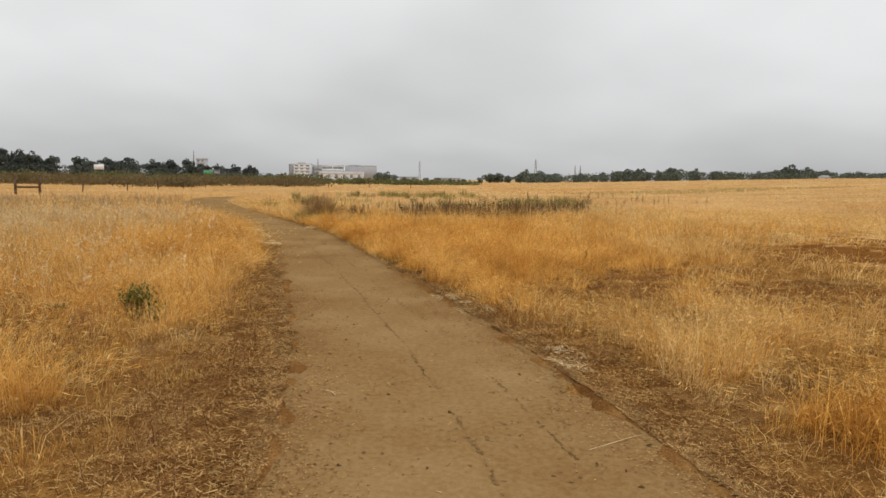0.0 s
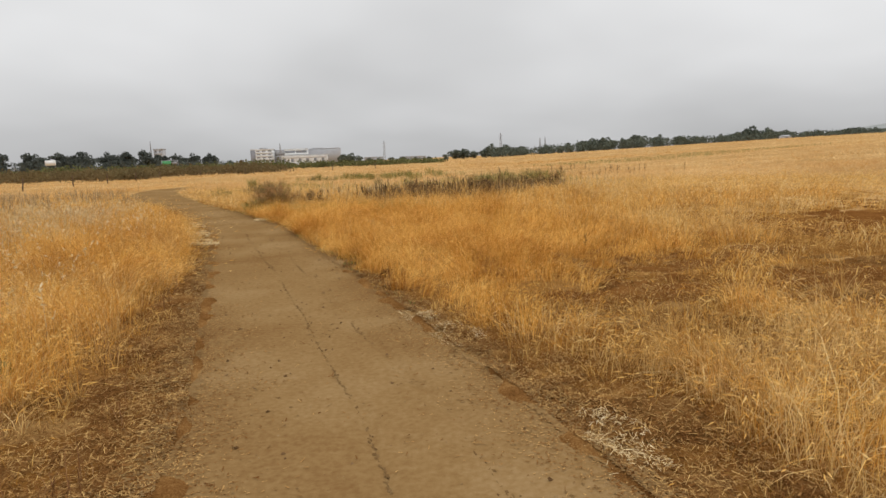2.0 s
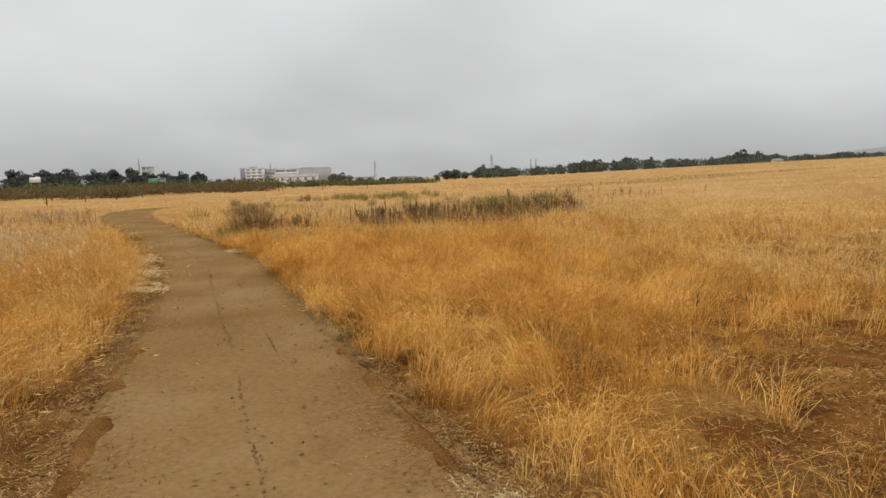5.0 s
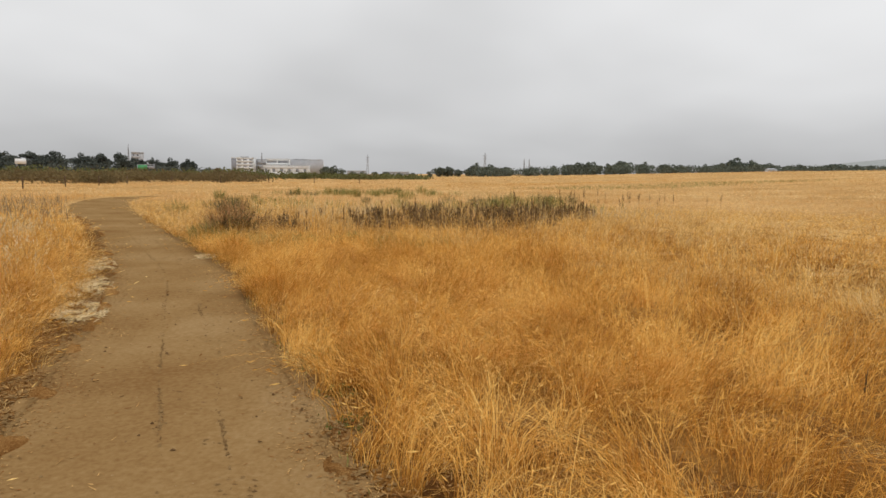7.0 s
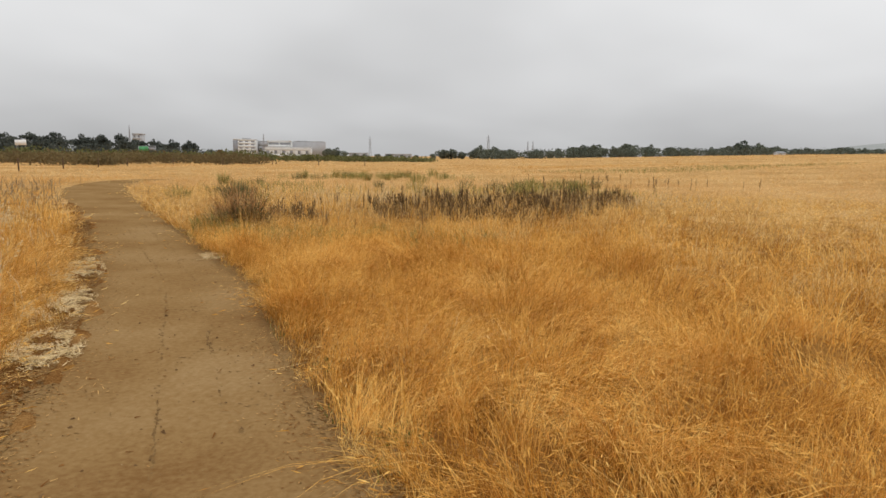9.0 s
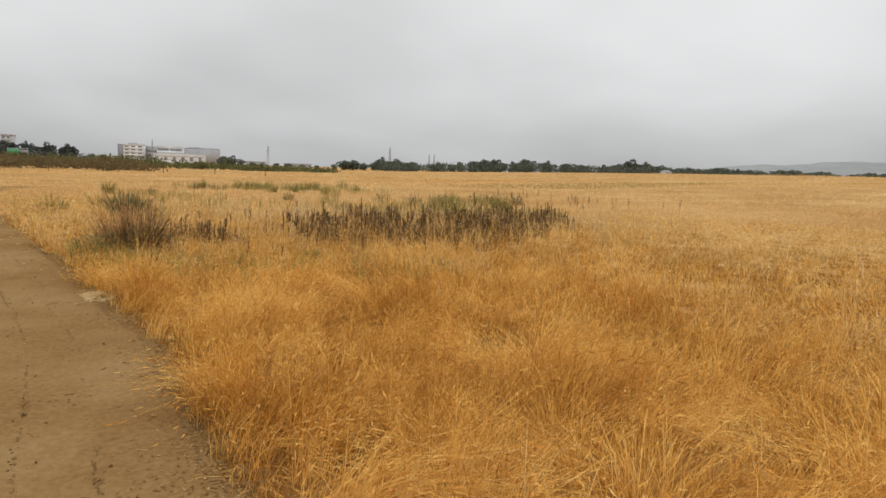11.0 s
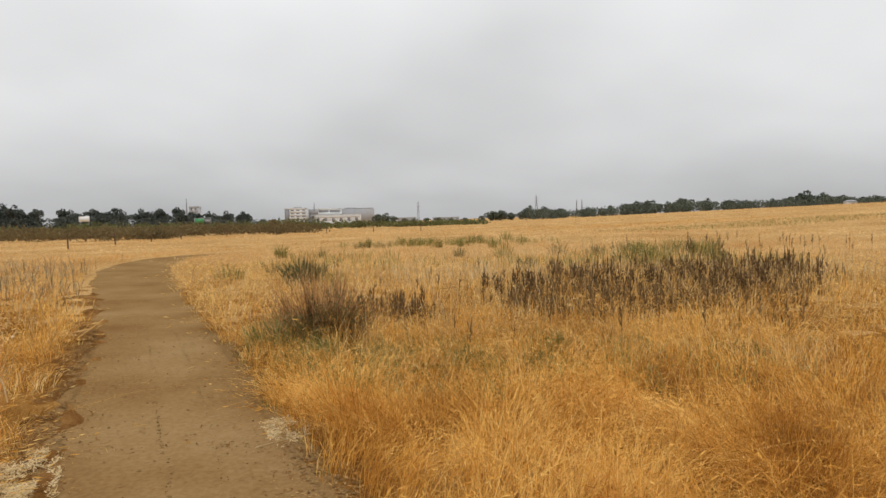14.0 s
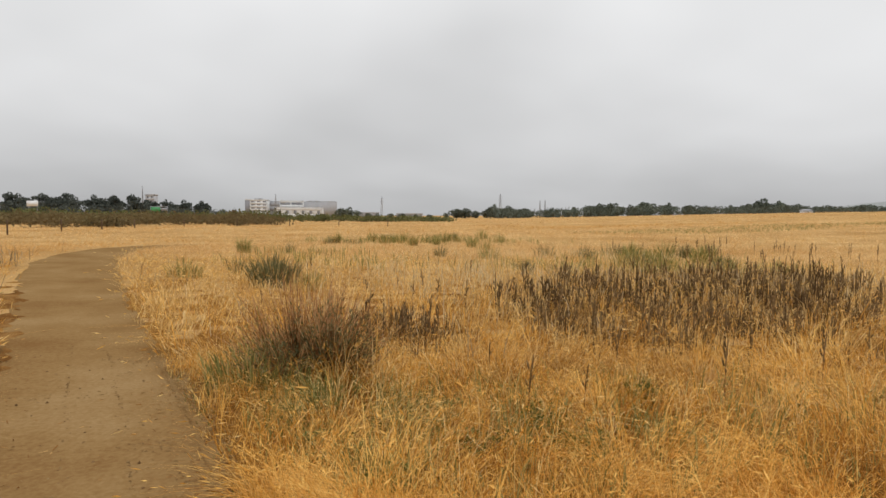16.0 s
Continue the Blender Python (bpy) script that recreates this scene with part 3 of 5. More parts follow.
for key, name, mat, label, cat in (("orange", "orange_grass", M_orange, "dense fine orange-gold dry grass beside the path", "grass"),
                                   ("pale", "pale_grass", M_pale, "tall pale straw-coloured dry grass across the field", "grass"),
                                   ("short", "short_grass", M_short, "short matted dry grass on trodden ground", "grass"),
                                   ("far_tan", "tan_grass", M_far_tan, "tan dry grass of the far field, toned paler for distance", "grass"),
                                   ("rust", "rust_grass", M_rust, "drifts of rust-coloured dry grass in the field", "grass"),
                                   ("far_heads", "far_seed_heads", M_fluff, "fluffy pale seed heads over the middle of the field", "seed heads"),
                                   ("heads", "seed_heads", M_fluff, "pale drooping seed heads of wild oats", "seed heads"),
                                   ("orange_heads", "orange_seed_heads", M_orange, "golden drooping seed heads of fine grass", "seed heads")):
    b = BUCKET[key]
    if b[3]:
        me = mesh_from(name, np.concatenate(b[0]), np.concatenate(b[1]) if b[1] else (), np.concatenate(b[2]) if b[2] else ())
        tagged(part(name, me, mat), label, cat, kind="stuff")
    b[0].clear(), b[1].clear(), b[2].clear()


def verge_top(x, y):
    """Height of the loose surface beside the path."""
    e, _ = beside(x, y)
    z = 0.012 * rough_noise(x, y, 0.5, 3) - 0.05 + 0.078 * smooth(0.15, 0.95, mulch(x, y)) - 0.075 * (1 - smooth(-0.22, 0.06, e + 0.09 * rough_noise(x, y, 0.4, 1)))
    return land(x, y) + np.maximum(z, 0.002 + 0.012 * smooth(0.15, 0.5, e))


def litter(name, mat, count, x0, x1, y0, y1, weight, long, wide, label):
    """Broken straw lying on the ground."""
    x, y = rng.uniform(x0, x1, count), rng.uniform(y0, y1, count)
    ok = rng.uniform(0, 1, count) < weight(x, y)
    x, y = x[ok], y[ok]
    n = len(x)
    a, s = rng.uniform(0, 2 * math.pi, n), long * rng.uniform(0.35, 1.5, n)
    d = np.stack([np.cos(a), np.sin(a), rng.normal(0, 0.3, n)], 1) * s[:, None] / 2
    p = np.stack([-np.sin(a), np.cos(a), rng.normal(0, 0.4, n)], 1) * (wide * rng.uniform(0.6, 1.4, n))[:, None] / 2
    e, _ = beside(x, y)
    c = np.stack([x, y, np.where(e < 0, land(x, y) - 0.003, verge_top(x, y) + 0.003) + rng.uniform(0, 0.028, n) * smooth(0.0, 0.35, e) + (0.014 if mat is M_straw else 0.0)], 1)
    v = np.stack([c - d - p, c - d + p, c + d + p * 0.4, c + d - p * 0.4], 1).reshape(-1, 3)
    q = np.arange(4 * n).reshape(-1, 4)
    return tagged(part(name, mesh_from(name, v, q), mat), label, "litter", kind="stuff")


def verge_weight(x, y):
    e, side = beside(x, y)
    return np.clip((e > -0.06) * (0.9 * mulch(x, y) + 0.7 * bare(x, y) + 0.75 * trodden(x, y) + 0.8 * (1 - smooth(0.05, 0.55, e)) * (y < 26)), 0, 1) * (1 - 0.55 * smooth(9, 22, y))


def chip_weight(x, y):
    e, side = beside(x, y)
    margin = (e <= 0) * (np.exp(e / 0.12) * 0.5 + np.exp(e / 0.38) * 0.22 * smooth(-0.2, 0.6, rough_noise(x, y, 0.5, 0))) * (0.5 + 0.5 * (side < 0))
    east = (e > 0) * (side > 0) * (1 - smooth(0.25, 1.7, e + 0.4 * rough_noise(x, y, 0.8, 2)))
    patches = trodden(x, y) * smooth(0.1, 0.7, rough_noise(x, y, 0.9, 0)) * (e > 0)
    return np.clip(margin + 0.95 * mulch(x, y) * (e > 0) + 0.85 * east + 0.7 * patches, 0, 1)


def edge_bits(name, mat, count, y0, y1, inner, outer, long, wide, lift, label):
    """Flat crumbs dithering the line where path and verge meet, from inner metres on the path to outer metres off it."""
    y = rng.uniform(y0, y1, count)
    e = rng.normal(0, 1, count)
    e = np.where(e < 0, e * inner, e * outer)
    west = rng.uniform(0, 1, count) < 0.5
    slope = np.interp(y, EDGE_Y, np.gradient((LEFT_X + RIGHT_X) / 2, EDGE_Y))
    e = e * (1 + 0.6 * np.sin(y * 2.1 + 3 * west) * np.sin(y * 5.3)) * np.sqrt(1 + slope ** 2)
    x = np.where(west, np.interp(y, EDGE_Y, LEFT_X) - e, np.interp(y, EDGE_Y, RIGHT_X) + e)
    a, size = rng.uniform(0, 6.283, count), rng.uniform(0.4, 1.4, count)
    d = np.stack([np.cos(a), np.sin(a), rng.normal(0, 0.03, count)], 1) * (long * size)[:, None] / 2
    p = np.stack([-np.sin(a), np.cos(a), rng.normal(0, 0.03, count)], 1) * (wide * size)[:, None] / 2
    u = (x - np.interp(y, EDGE_Y, LEFT_X)) / (np.interp(y, EDGE_Y, RIGHT_X) - np.interp(y, EDGE_Y, LEFT_X))
    z = np.where(e < 0, path_height(x, y, np.clip(u, 0.05, 0.95)) + 0.003, verge_top(x, y) + 0.004) + rng.uniform(0, lift, count)
    c = np.stack([x, y, z], 1)
    v = np.stack([c - d, c - p, c + d * 0.8, c + p], 1).reshape(-1, 3)
    return tagged(part(name, mesh_from(name, v, np.arange(4 * count).reshape(-1, 4)), mat), label, "litter", kind="stuff")


edge_bits("dirt_crumbs", M_dirt, 26000, 2.3, 9, 0.02, 0.13, 0.026, 0.018, 0.0015, "tan dirt scuffed from the path onto the verge")
edge_bits("dirt_crumbs", M_dirt, 22000, 9, 26, 0.02, 0.12, 0.034, 0.024, 0.0015, "tan dirt scuffed onto the verge further along")
edge_bits("edge_chips", M_chip, 26000, 2.3, 10, 0.20, 0.06, 0.026, 0.006, 0.002, "red-brown chips strewn over the path's margin")
edge_bits("edge_chips", M_chip, 16000, 10, 26, 0.14, 0.06, 0.032, 0.007, 0.002, "red-brown chips on the path's margin further along")
litter("mulch_chips", M_chip, 210000, -5, 4.5, 2.4, 9, chip_weight, 0.032, 0.006, "fine red-brown chips of broken straw on the verge")
litter("mulch_chips", M_chip, 150000, -9, 2, 9, 24, lambda x, y: 0.8 * chip_weight(x, y), 0.04, 0.008, "fine red-brown chips of broken straw further along the verge")
litter("soil_chips", M_chip, 60000, 1.5, 9.5, 6.5, 11.5, lambda x, y: 0.75 * bare(x, y), 0.04, 0.008, "broken brown stems strewn over the bare soil")
litter("straw_litter", M_litter, 150000, -6, 7, 2.4, 9, verge_weight, 0.06, 0.0036, "thin broken straw scattered near the start of the walk")
litter("straw_litter", M_litter, 230000, -9, 9, 9, 26, verge_weight, 0.055, 0.0042, "broken brown straw and chaff on the verge")


def bleached_weight(x, y):
    e, side = beside(x, y)
    spots = np.maximum.reduce([blob(x, y, -4.2, 15.35, 0.30, 0.75, 17), blob(x, y, -5.75, 19.2, 0.38, 0.95, 25), blob(x, y, -4.95, 17.2, 0.32, 0.75, 22), 0.7 * blob(x, y, 0.42, 7.75, 0.22, 0.4, 20), 0.7 * blob(x, y, 1.08, 5.55, 0.2, 0.35, 15),
                               blob(x, y, -4.4, 20.6, 0.25, 0.35), 0.6 * blob(x, y, 0.0, 8.6, 0.2, 0.4, 20), 0.12 * blob(x, y, -1.9, 3.7, 0.5, 0.4), 0.15 * blob(x, y, -2.6, 6.0, 0.5, 0.35), 0.5 * blob(x, y, -2.6, 16.9, 0.15, 0.5, 20)])
    return np.clip(spots * (e > -0.12) * (0.55 + 0.7 * rough_noise(x, y, 0.35, 1)), 0, 1)


litter("bleached_straw", M_straw, 260000, -7, -3.5, 14, 21, bleached_weight, 0.05, 0.0055, "bleached straw lying in drifts at the path edge")
litter("bleached_straw", M_straw, 52000, -0.4, 1.6, 4.9, 9.2, bleached_weight, 0.032, 0.003, "fine bleached chaff at the path edge")


def crumbs(name, mat, pts, size, label, cat):
    """Small uneven lumps lying on the path."""
    n = len(pts)
    s = (size * rng.uniform(0.4, 1.6, n) ** 1.4)[:, None]
    v = []
    for dx, dy, dz in ((1, 0, 0), (0, 1, 0), (-1, 0, 0), (0, -1, 0), (0, 0, 0.8)):
        v.append(pts + (np.array([dx, dy, dz]) + rng.normal(0, 0.25, (n, 3))) * s)
    v = np.stack(v, 1).reshape(-1, 3)
    o = np.arange(n)[:, None] * 5
    t = np.concatenate([o + [[0, 1, 4]], o + [[1, 2, 4]], o + [[2, 3, 4]], o + [[3, 0, 4]]])
    return tagged(part(name, mesh_from(name, v, (), t), mat), label, cat, kind="stuff")


def on_path(u, y):
    x = np.interp(y, EDGE_Y, LEFT_X) * (1 - u) + np.interp(y, EDGE_Y, RIGHT_X) * u
    return np.stack([x, y, path_height(x, y, u)], 1)


yy = rng.uniform(2.5, 28, 1500)
crumbs("pebbles", M_pebble, on_path(rng.uniform(0.03, 0.97, 1500), yy), 0.0045, "small tan pebbles scattered on the dirt path", "pebbles")
yy = rng.uniform(2.5, 26, 2400)
lane = np.where(rng.uniform(0, 1, 2400) < 0.4, rut(yy, 0), rut(yy, 1)) + rng.normal(0, 0.012, 2400)
gate = (np.sin(yy * 1.3) * np.sin(yy * 0.37 + 1) + rng.normal(0, 0.3, 2400)) > 0.1
crumbs("rut_clods", M_clod, on_path(lane[gate], yy[gate]), 0.005, "dark crumbled clods in the tyre ruts", "clods")
for seed_k in (0, 1):
    ty = np.arange(2.3, 27, 0.022)
    on = (0.45 * np.sin(ty * 1.3 + 5 * seed_k) * np.sin(ty * 0.37) + 0.35 * np.sin(ty * 3.7 + seed_k) + rng.normal(0, 0.35, len(ty))) > (-0.3 if seed_k == 0 else -0.5) + 0.055 * np.clip(ty - 7, 0, 14)
    ty = ty[on]
    tu = rut(ty, seed_k)
    c = on_path(tu + rng.normal(0, 0.0035, len(ty)), ty)
    c[:, 2] += 0.004
    slope = np.interp(ty, EDGE_Y, np.gradient(LEFT_X, EDGE_Y))
    fwd = np.stack([slope, np.ones(len(ty)), np.zeros(len(ty))], 1)
    fwd /= np.linalg.norm(fwd, axis=1)[:, None]
    out = np.stack([fwd[:, 1], -fwd[:, 0], np.zeros(len(ty))], 1) * rng.uniform(0.003, 0.011, len(ty))[:, None]
    fl = fwd * rng.uniform(0.008, 0.026, len(ty))[:, None]
    skew = fwd * rng.normal(0, 0.006, len(ty))[:, None]
    v = np.stack([c - out - fl - skew, c + out - fl + skew, c + out + fl + skew, c - out + fl - skew], 1).reshape(-1, 3)
    v = v + rng.normal(0, 0.0015, v.shape)
    tagged(part("tyre_track", mesh_from("tyre_track", v, np.arange(len(v)).reshape(-1, 4)), M_track), "broken dark bicycle tyre track in the dirt path", "tyre track", kind="stuff")
# shallow scuffs: thin dark flakes of turned soil, lying across the path in drifts
yy = rng.uniform(2.4, 26, 5200)
uu = np.where(rng.uniform(0, 1, 5200) < 0.5, rng.normal(0.72, 0.11, 5200), rng.uniform(0.04, 0.96, 5200))
cc = on_path(np.clip(uu, 0.03, 0.97), yy)
pick = rough_noise(cc[:, 0] * 1.0, yy * 0.8, 0.5, 2) + 0.6 * rough_noise(cc[:, 0], yy, 1.6, 0) > 1.0
cc = cc[pick]
turn = rng.normal(0.0, 0.35, len(cc))
ax = np.stack([np.cos(turn), np.sin(turn), np.zeros(len(cc))], 1) * rng.uniform(0.006, 0.022, len(cc))[:, None]
ay = np.stack([-np.sin(turn), np.cos(turn), np.zeros(len(cc))], 1) * rng.uniform(0.003, 0.008, len(cc))[:, None]
cc[:, 2] += 0.003
v = np.stack([cc - ax, cc - ay + 0.3 * ax, cc + ax, cc + ay - 0.2 * ax + [0, 0, 0.004]], 1).reshape(-1, 3)
tagged(part("soil_scuffs", mesh_from("soil_scuffs", v, np.arange(len(v)).reshape(-1, 4)), M_track), "small dark scuffs of turned soil on the path", "scuffs", kind="stuff")
yy = rng.uniform(2.5, 26, 420)
crumbs("leaf_bits", M_clod, on_path(rng.uniform(0.03, 0.97, 420), yy), 0.009, "dark dry leaf scraps on the path", "leaf scraps")


def straw_stem(x0, y0, x1, y1, thick, label):
    """One long stem lying on the path."""
    root = thing("straw_stem", pose(x0, y0, float(land(x0, y0)) + 0.004), label, "straw stem")
    s = Shape()
    d = np.array([x1 - x0, y1 - y0])
    pts = [(d[0] * k + 0.015 * math.sin(k * 5), d[1] * k, 0.004 + 0.012 * math.sin(k * 3.1)) for k in (0, 0.3, 0.6, 0.85, 1)]
    s.tube(pts, [thick, thick, thick * 0.9, thick * 0.7, thick * 0.4], 5)
    part("stem", s, M_straw, root)
    for k in range(5):
        s = Shape()
        f = 0.7 + 0.07 * k
        p = np.array([d[0] * f, d[1] * f, 0.012])
        s.tube([p, p + np.array([0.02 * (-1) ** k, 0.02, 0.006])], [thick * 0.5, thick * 0.2], 4)
        part("side_shoot", s, M_straw, root)
    return root


straw_stem(0.92, 3.72, 1.36, 3.98, 0.0022, "long bleached straw stem lying across the dirt path")
straw_stem(-0.84, 4.72, -0.70, 4.62, 0.004, "short bleached straw lying on the dirt path")
straw_stem(-4.45, 20.25, -4.05, 20.55, 0.003, "pale broken stems sticking out from the path edge")


# ---- shrubs and weeds ----
def shrub(x, y, wide, high, twigs, leaf_n, leaf_size, mat_twig, mat_leaf, label, category, r, leaf_top=0.75, name="shrub"):
    root = thing(name, at(x, y), label, category)
    st, lf = Shape(), Shape()
    spots = []
    for _ in range(twigs):
        a, lean = r.uniform(0, 6.283), r.uniform(0.05, 1.0) ** 0.75
        h = high * r.uniform(0.55, 1.05) * (1 - 0.35 * lean)
        foot = np.array([math.cos(a), math.sin(a), 0]) * wide * 0.3 * r.uniform(0, 1)
        out = np.array([math.cos(a), math.sin(a), 0]) * wide * 0.5 * lean
        bow = r.normal(0, 0.04 * high, 3)
        p = [foot, foot * 0.7 + out * 0.45 + np.array([0, 0, h * 0.5]) + bow, out + np.array([0, 0, h])]
        st.tube(p, [0.0042 * high + 0.001, 0.0028 * high + 0.001, 0.0012], 3)
        for _ in range(3):
            k = r.uniform(0.4, 0.95)
            b = p[1] * (1 - k) + p[2] * k
            e = b + r.normal(0, 0.10 * high, 3) + np.array([0, 0, 0.10 * high])
            st.tube([b, e], [0.0025, 0.001], 3)
            spots.append((b, e))
        spots += [(p[0], p[1]), (p[1], p[2])]
    pick = r.integers(0, len(spots), leaf_n)
    k = r.uniform(0, 1, leaf_n)[:, None]
    c = np.array([spots[i][0] for i in pick]) * (1 - k) + np.array([spots[i][1] for i in pick]) * k + r.normal(0, 0.02 * high, (leaf_n, 3))
    c = c[(c[:, 2] < high * leaf_top * r.uniform(0.6, 1.2, leaf_n)) & (c[:, 2] > 0.02)]
    lf.leaves(c, leaf_size, r)
    part("branchwork", st, mat_twig, root)
    part("foliage", lf, mat_leaf, root)
    return root


def spiky_clump(x, y, wide, high, count, mat, label, r):
    """Upright pointed leaves rising from one foot, with thinner dry ones between."""
    root = thing("weed_clump", at(x, y), label, "weed")
    for nm, m2, k, tall in (("green_leaves", mat, count, 1.0), ("dry_leaves", M_pale, count // 3, 0.8)):
        a, d = r.uniform(0, 6.283, k), wide * 0.5 * r.uniform(0, 1, k) ** 0.6
        base = np.stack([np.cos(a) * d, np.sin(a) * d, np.zeros(k)], 1)
        lean = np.stack([np.cos(a), np.sin(a)], 1) * (0.1 + 0.5 * d / wide)[:, None] + r.normal(0, 0.14, (k, 2))
        v, q, t = blades(base, high * tall * r.uniform(0.5, 1.05, k) * (1 - 0.5 * d / wide), 0.012 * high * r.uniform(0.8, 2.2, k) + 0.003, lean, r, 3)
        tagged(part("leaf_tuft" if nm == "green_leaves" else "dry_tuft", mesh_from(nm, v, q, t), m2, root), kind="stuff")
    return root


def fan_shrub(x, y, r):
    """Several bunches of stiff stems fanning up from one foot: narrow olive leaves below, bare red-brown shoots above."""
    root = thing("shrub", at(x, y), "spreading shrub with narrow olive leaves and bare red-brown shoots", "shrub")
    for k, (bx, by, wide, high, stems, bare_top) in enumerate(((-0.18, 0.0, 1.0, 1.2, 130, 0.55), (0.30, -0.12, 0.85, 1.05, 120, 0.8), (-0.55, -0.1, 0.8, 0.9, 90, 0.65), (0.62, 0.1, 0.6, 0.7, 60, 0.75), (-0.3, -0.45, 0.8, 0.6, 80, 0.95), (0.15, 0.4, 0.8, 1.15, 80, 0.45))):
        wood, leaf = Shape(), []
        for _ in range(stems):
            a, lean = r.uniform(0, 6.283), r.uniform(0, 1) ** 0.8
            h = high * r.uniform(0.5, 1.08) * (1 - 0.3 * lean)
            out = np.array([math.cos(a), math.sin(a), 0]) * wide * 0.62 * lean
            foot = np.array([bx * 0.7, by * 0.7, 0]) + out * 0.18
            tip = np.array([bx, by, 0]) + out + np.array([0, 0, h])
            mid = foot * 0.45 + tip * 0.55 + np.array([0, 0, 0.07 * h]) + r.normal(0, 0.02, 3)
            wood.tube([foot, mid, tip], [0.006, 0.004, 0.0016], 3)
            way = (tip - mid) / np.linalg.norm(tip - mid)
            for _ in range(int(26 * high)):
                f = r.uniform(0.12, 1.0)
                if f > bare_top * r.uniform(0.75, 1.15):
                    continue
                p = foot * (1 - f) + tip * f + (mid - (foot + tip) / 2) * 4 * f * (1 - f) * 0.5
                leaf.append((p, way + r.normal(0, 0.42, 3)))
        part("branchwork", wood, M_redtwig, root, "bare red-brown shoots")
        p, d = np.array([q[0] for q in leaf]), np.array([q[1] for q in leaf])
        d /= np.linalg.norm(d, axis=1)[:, None]
        w = np.cross(d, r.normal(size=d.shape))
        w /= np.linalg.norm(w, axis=1)[:, None]
        ln, wd = r.uniform(0.03, 0.085, (len(p), 1)), r.uniform(0.0035, 0.007, (len(p), 1))
        v = np.stack([p, p + d * ln * 0.5 + w * wd, p + d * ln, p + d * ln * 0.5 - w * wd], 1).reshape(-1, 3)
        part("foliage", mesh_from("foliage", v, np.arange(len(v)).reshape(-1, 4)), M_greygreen if k == 2 else M_olive, root, "narrow olive leaves")
    return root


sr = np.random.default_rng(21)
fan_shrub(-4.74, 24.45, sr)
spiky_clump(-4.55, 23.75, 0.8, 0.36, 150, M_greygreen, "low grey-green weed growing before the shrub", sr)
spiky_clump(-5.25, 24.0, 0.9, 0.55, 260, M_greygreen, "low grey-green weed at the foot of the shrub", sr)
spiky_clump(-6.85, 32.9, 1.1, 0.98, 400, M_olive, "upright olive-green clump of leaves in dry grass", sr)
spiky_clump(-5.9, 32.2, 0.6, 0.6, 120, M_greygreen, "pale green clump of leaves in dry grass", sr)
shrub(-3.35, 7.15, 0.42, 0.44, 60, 900, 0.016, M_green, M_green, "small dark green bush in orange grass", "shrub", sr, 1.0)
shrub(-3.05, 7.0, 0.30, 0.24, 30, 260, 0.014, M_green, M_green, "small dark green sprig in dry grass", "weed", sr, 1.0, "weed")
shrub(-4.1, 6.9, 0.22, 0.26, 22, 200, 0.014, M_greyweed, M_green, "small dull green sprig in dry grass", "weed", sr, 1.0, "weed")
shrub(-3.55, 6.3, 0.26, 0.26, 36, 60, 0.012, M_twig, M_twig, "small dead brown weed in dry grass", "weed", sr, 1.0, "weed")
for gxx, gyy, ww, hh in ((-2.55, 22.1, 0.4, 0.28), (-2.75, 22.5, 0.3, 0.3), (-3.65, 22.8, 0.7, 0.25), (-4.25, 22.0, 0.5, 0.3), (-1.65, 23.4, 0.25, 0.25), (-3.85, 21.5, 0.3, 0.22), (-3.2, 22.2, 0.4, 0.2), (-4.5, 22.9, 0.5, 0.35)):
    ob = shrub(gxx, gyy, ww * 1.3, hh * 1.1, 40, 330, 0.014, M_greygreen, M_green if ww < 0.45 else M_greygreen, "low leafy green weed among dry grass", "weed", sr, 1.0, "weed")
    ob["group"] = "green weeds near the shrub"
for gxx, gyy in ((-1.25, 12.6), (-1.45, 13.6), (-2.0, 14.9), (-1.1, 11.9), (-3.1, 18.4)):
    ob = shrub(gxx + 0.22, gyy, 0.4, 0.08, 30, 240, 0.009, M_greygreen, M_green, "creeping green weed at the path edge", "weed", sr, 1.0, "weed")
    ob["group"] = "creeping weeds at the path edge"
for cx, cy, wx, wy, many in ((-5.6, 58, 2.6, 2.0, 9), (-2.0, 60, 2.6, 2.0, 8), (0.5, 52, 0.8, 0.8, 2), (-9, 46, 0.8, 0.8, 2), (4.6, 46, 2.2, 1.2, 8), (7.6, 44, 2.0, 1.2, 7), (2.5, 40, 0.6, 0.6, 2), (-1.0, 45, 0.8, 0.6, 2), (5.5, 38, 2.2, 1.2, 7), (-8.6, 36, 0.8, 0.8, 2)):
    for _ in range(many):
        ob = spiky_clump(float(sr.normal(cx, wx)), float(sr.normal(cy, wy)), float(sr.uniform(0.4, 1.1)), float(sr.uniform(0.55, 0.95)), int(sr.integers(50, 110)), M_olive if sr.uniform() < 0.45 else M_greygreen, "dull green weeds standing in the pale field", sr)
        ob["group"] = "green weeds in the field"


